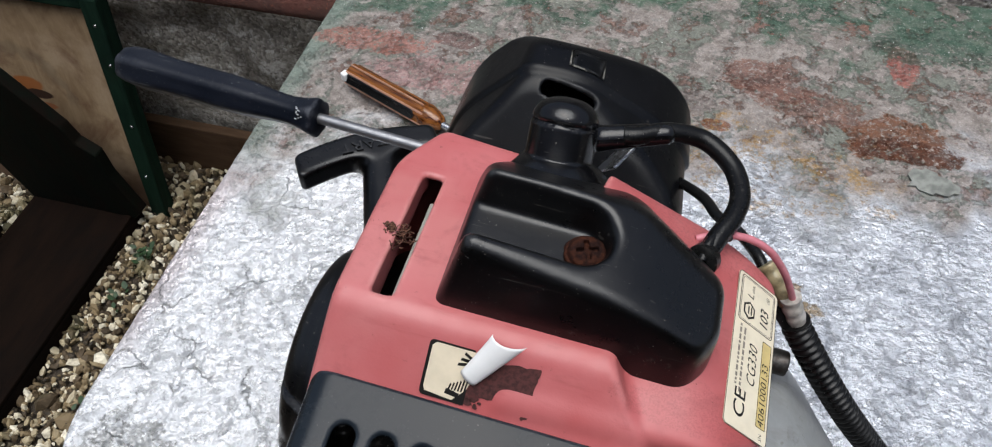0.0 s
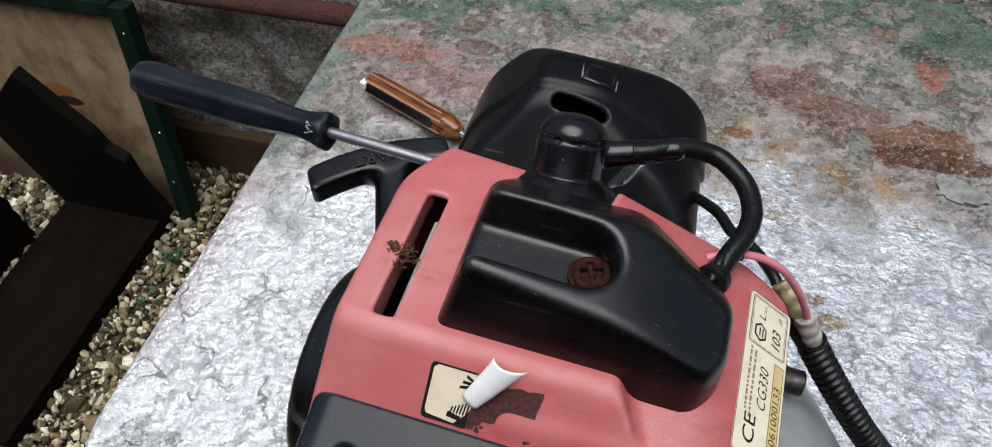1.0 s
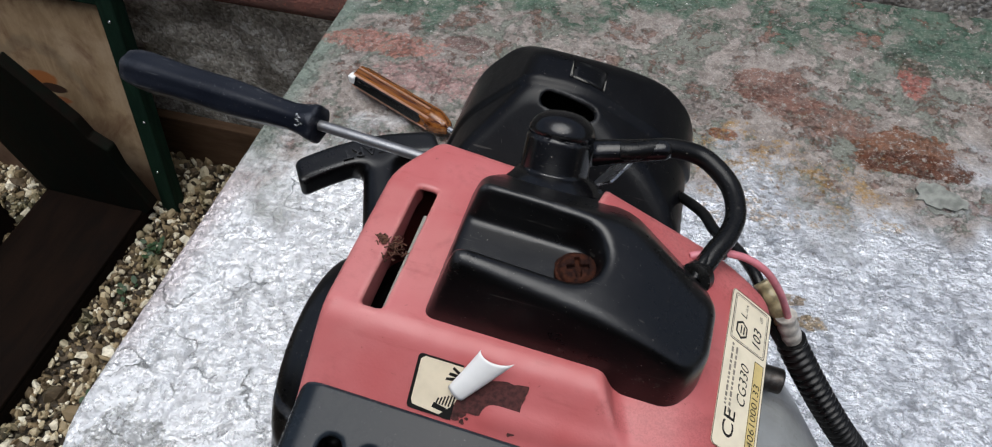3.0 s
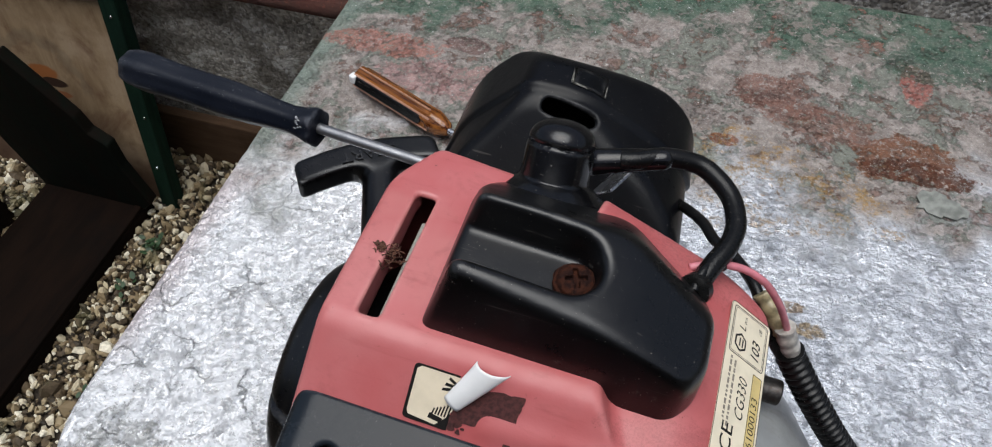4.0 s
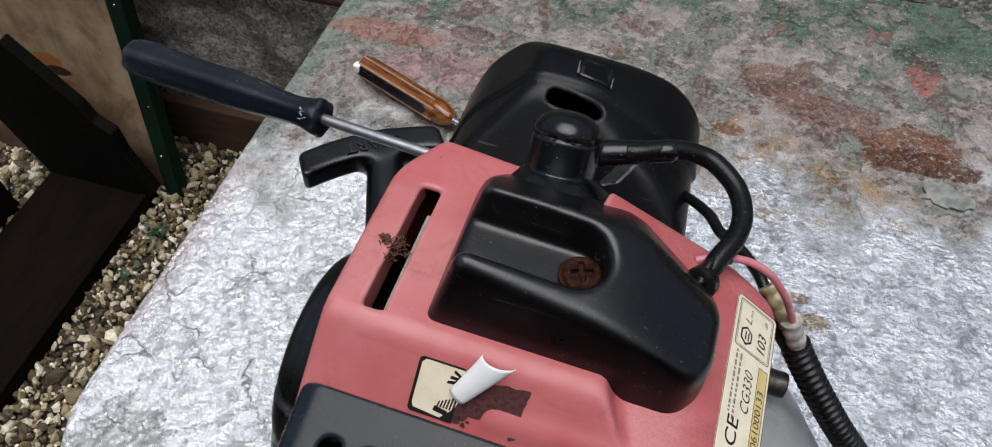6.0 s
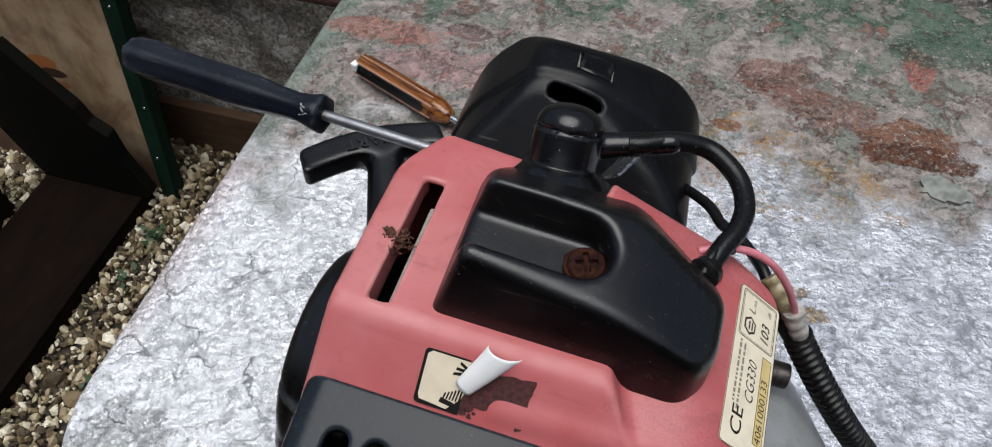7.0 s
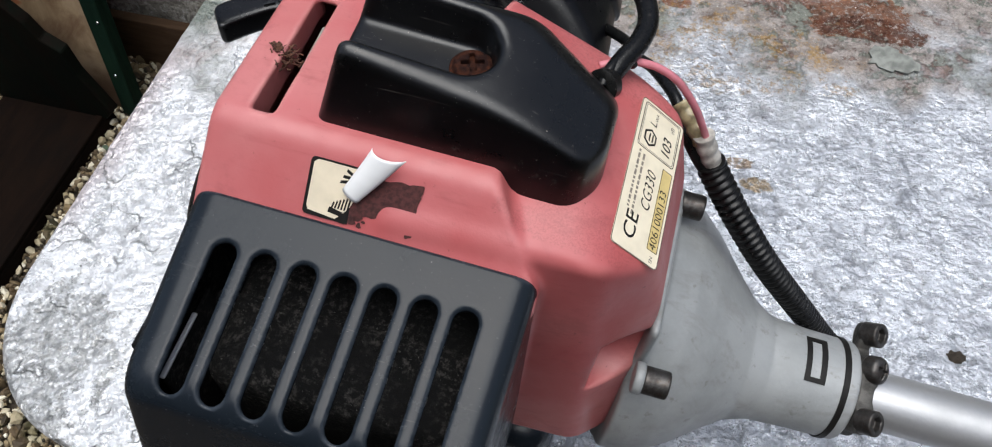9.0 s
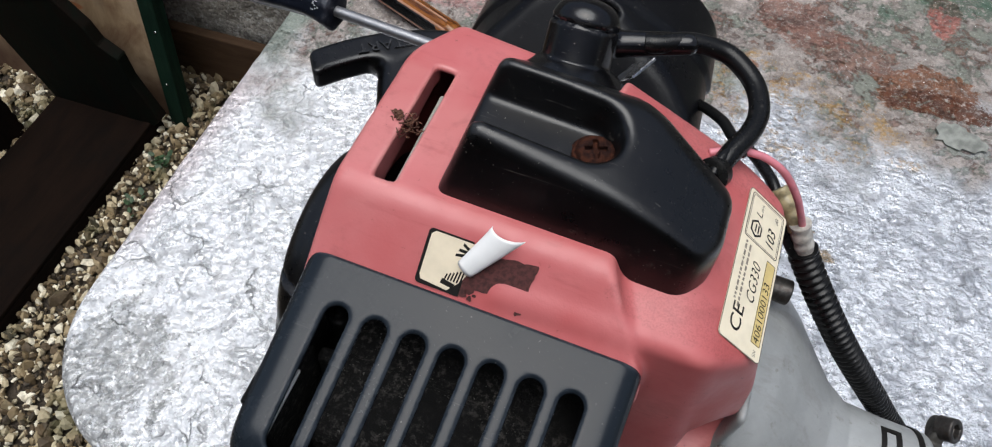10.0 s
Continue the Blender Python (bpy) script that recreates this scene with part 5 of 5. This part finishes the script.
def chaff():
    bm = bmesh.new()
    for i in range(110):
        c = Vector((-63.6 + rnd.gauss(0, 1.6), -7 + rnd.gauss(0, 2.4), 141.2 + rnd.uniform(-3.5, 0.8)))
        if i % 3 == 0:
            c = Vector((-67.2 + rnd.gauss(0, 1.1), -6.2 + rnd.gauss(0, 0.9), 142.6 + rnd.uniform(-0.2, 0.4)))
        d = Vector((rnd.gauss(0, 1), rnd.gauss(0, 1), rnd.gauss(0, 0.35))).normalized() * rnd.uniform(0.4, 1.3)
        k = Vector((rnd.gauss(0, 1), rnd.gauss(0, 1), rnd.gauss(0.3, 0.5))) * 0.3
        one = hose([c - d, c + k, c + d], rnd.uniform(0.1, 0.35), 5, 4)
        me = bpy.data.meshes.new("straw")
        one.to_mesh(me)
        one.free()
        bm.from_mesh(me)
        bpy.data.meshes.remove(me)
    return bm


me = bpy.data.meshes.new("chaff")
bm = chaff()
bm.to_mesh(me)
bm.free()
me.materials.append(STRAW)
me.transform(cutter.matrix_world @ LIFT)
tagged(new("chaff", me), "dry brown grass chaff caught in the shroud slot", "debris", kind="stuff")

# ---- loose tools on and over the table ----
driver = thing("screwdriver", "screwdriver with a worn black plastic handle wedged behind the shroud", "screwdriver", look((-0.1235, 0.0925, 0.2245), (-0.077, 0.0865, 0.2250)) @ pose(0, 0, 0, 0, 90, 0))
handle_profile = [(-112, 1), (-111.5, 5), (-109, 7.6), (-104, 9.0), (-96, 9.5), (-88, 9.1), (-78, 8.5), (-62, 8.6), (-48, 8.7), (-36, 8.1), (-24, 6.9), (-14, 6.4), (-8, 7.2), (-2, 8.7), (-0.6, 8.5), (0, 7.5), (0, 3.0)]


def grip_mesh():
    """A turned handle, pressed to soft flats along its length."""
    bm = lathe(handle_profile, 40)
    for v in bm.verts:
        a = math.atan2(v.co.z, v.co.y)
        v.co.y, v.co.z = v.co.y * (1 - 0.05 * math.cos(6 * a)), v.co.z * (1 - 0.05 * math.cos(6 * a))
    me = bpy.data.meshes.new("handle")
    bm.to_mesh(me)
    bm.free()
    return sharpen(me, 50)


grip = part("handle", grip_mesh(), HANDLE, driver, "worn matt black plastic handle")
part("blade", turned("blade", [(-3, 2.5), (88, 2.5), (92, 2.0)], 24), BLADE, driver, "plain steel blade shaft")
rnd = random.Random(8)
for i in range(9):
    x, y = -8.5 + rnd.uniform(0, 3.5), -2.6 + 0.62 * i
    part("worn_print", outline("worn_print", [(x, y), (x + rnd.uniform(0.4, 1.6), y), (x + rnd.uniform(0.4, 1.4), y + 0.22), (x, y + 0.25)], 0, 0.08), WHITE, grip, "", pose(0, 0, 0, -48) @ pose(0, 0, 0.0080))

chisel = thing("amber_tool", "tool with a translucent amber fluted handle lying on the table", "hand tool", look((-0.2495, 0.3362, 0.0112), (-0.1539, 0.2964, 0.0108)) @ pose(0, 0, 0, 0, 90, 0))


def fluted(r, lo, hi, name):
    def field(p):
        d = np.sqrt(p[1] ** 2 + p[2] ** 2)
        f = smax(d - r, smax(lo - p[0], p[0] - hi, 1.0), 3.0)
        for k in range(6):
            a = radians(60 * k + 44)
            f = smax(f, math.cos(a) * p[1] + math.sin(a) * p[2] - r * 0.93, 0.8)
        f = smax(f, d - 5.2 - 0.42 * np.maximum(hi - p[0], 0), 4.0)
        for k in range(6):
            a = radians(60 * k + 14)
            y, z = math.cos(a) * (r + 3.4), math.sin(a) * (r + 3.4)
            f = smax(f, -rod(p, (lo - 8, y, z), (hi - 22, y, z), 5.6), 0.8)
        return f
    return skin(name, field, (lo - 2, -r - 2, -r - 2), (hi + 2, r + 2, r + 2), 0.7)


body = part("handle", fluted(11.2, -104, 0, "handle"), AMBER, chisel, "clear amber plastic handle", pose(0.104, 0, 0))


def strip(name, angle, r, wide, thick, lo, hi):
    """A flat strip let into the handle at an angle round its axis."""
    c, q = math.cos(radians(angle)), math.sin(radians(angle))

    def field(p):
        out, side = c * p[1] + q * p[2], -q * p[1] + c * p[2]
        flat_ = np.maximum(np.sqrt(np.maximum(np.abs(p[0] - (lo + hi) / 2) - (hi - lo) / 2 + wide / 2, 0) ** 2 + side ** 2) - wide / 2, np.abs(out - r) - thick / 2)
        return flat_
    return skin(name, field, (lo - 2, -13, -13), (hi + 2, 13, 13), 0.5)


part("inlay", strip("inlay", 66, 9.6, 8.0, 2.0, -103, -24), GLOSSY, body, "black stripe in a flute")
# the handle's bevel highlights, made as thin tan strips
part("stripe", strip("stripe", 38, 10.3, 1.8, 1.6, -103, -16), BEVEL_SHINE, body, "tan strip standing for a bevel highlight")
part("stripe", strip("stripe", 97, 10.3, 1.6, 1.6, -103, -16), BEVEL_SHINE, body, "tan strip standing for a bevel highlight")
part("stripe", strip("stripe", -4, 10.3, 1.4, 1.6, -103, -20), BEVEL_SHINE, body, "tan strip standing for a bevel highlight")
part("end_chip", skin("end_chip", lambda p: brick(p, (-106.0, 0.5, 4.5), (-99.5, 8.5, 11.2), 1.6), (-108, -2, 2), (-98, 11, 14), 0.5), WHITE, body, "pale chipped end")
part("shank", turned("shank", [(-2, 3.0), (70, 3.0), (74, 2.2)], 20), STEEL, chisel, "steel shank", pose(0.104, 0, 0))

flake = thing("paint_flake", "loose pale green flake of old paint lying on the table", "paint flake", pose(0.2225, 0.331, 0.0014))
rnd = random.Random(21)
ring = [(-17, 3), (-15, 11), (-8, 10), (-7, 13), (2, 12), (4, 9), (12, 8), (13, 5), (20, 3), (18, -5), (15, -5), (13, -9), (3, -8), (1, -11), (-8, -10), (-10, -7), (-16, -8), (-14, -2)]
part("flake", outline("flake", [(x + rnd.uniform(-1, 1), y + rnd.uniform(-1, 1)) for x, y in ring], 0.0, 1.0), plain("pale_flake", (0.24, 0.25, 0.225), 0.6, 0.0, 0.2, 120), flake, "", pose(0, 0, 0, 2, -2, -8))
crumb = thing("grit_lump", "dark brown crumb of dirt on the silver paint", "dirt", pose(0.264, 0.102, 0.0))
part("lump", skin("lump", lambda p: np.sqrt((p[0] / 1.3) ** 2 + p[1] ** 2 + (p[2] * 1.4) ** 2) - 4 + 0.8 * np.sin(p[0] * 1.3) * np.sin(p[1] * 1.1 + 1), (-9, -7, -6), (9, 7, 6), 0.8), SOIL, crumb)


def weed(name, x, y, n, seed):
    rnd = random.Random(seed)
    ob = thing(name, "small dark green weed growing in the gravel", "weed", pose(x, y, GROUND + 0.006), "weeds in the gravel")
    for i in range(n):
        a, r, s = rnd.uniform(0, 360), rnd.uniform(0.002, 0.022), rnd.uniform(9, 17)
        pts = [(0, 0), (s * 0.35, s * 0.32), (s * 0.8, s * 0.22), (s, 0), (s * 0.8, -s * 0.22), (s * 0.35, -s * 0.32)]
        part("leaf", outline("leaf", pts, 0, 0.4), LEAF, ob, "", pose(r * math.cos(a), r * math.sin(a), 0.008 + rnd.uniform(0, 0.012), rnd.uniform(-25, 25), -rnd.uniform(5, 40), a))
    return ob


weed("weed", -0.860, 0.492, 22, 1)
weed("weed", -0.850, 0.395, 9, 2)
weed("weed", -0.80, 0.20, 6, 3)
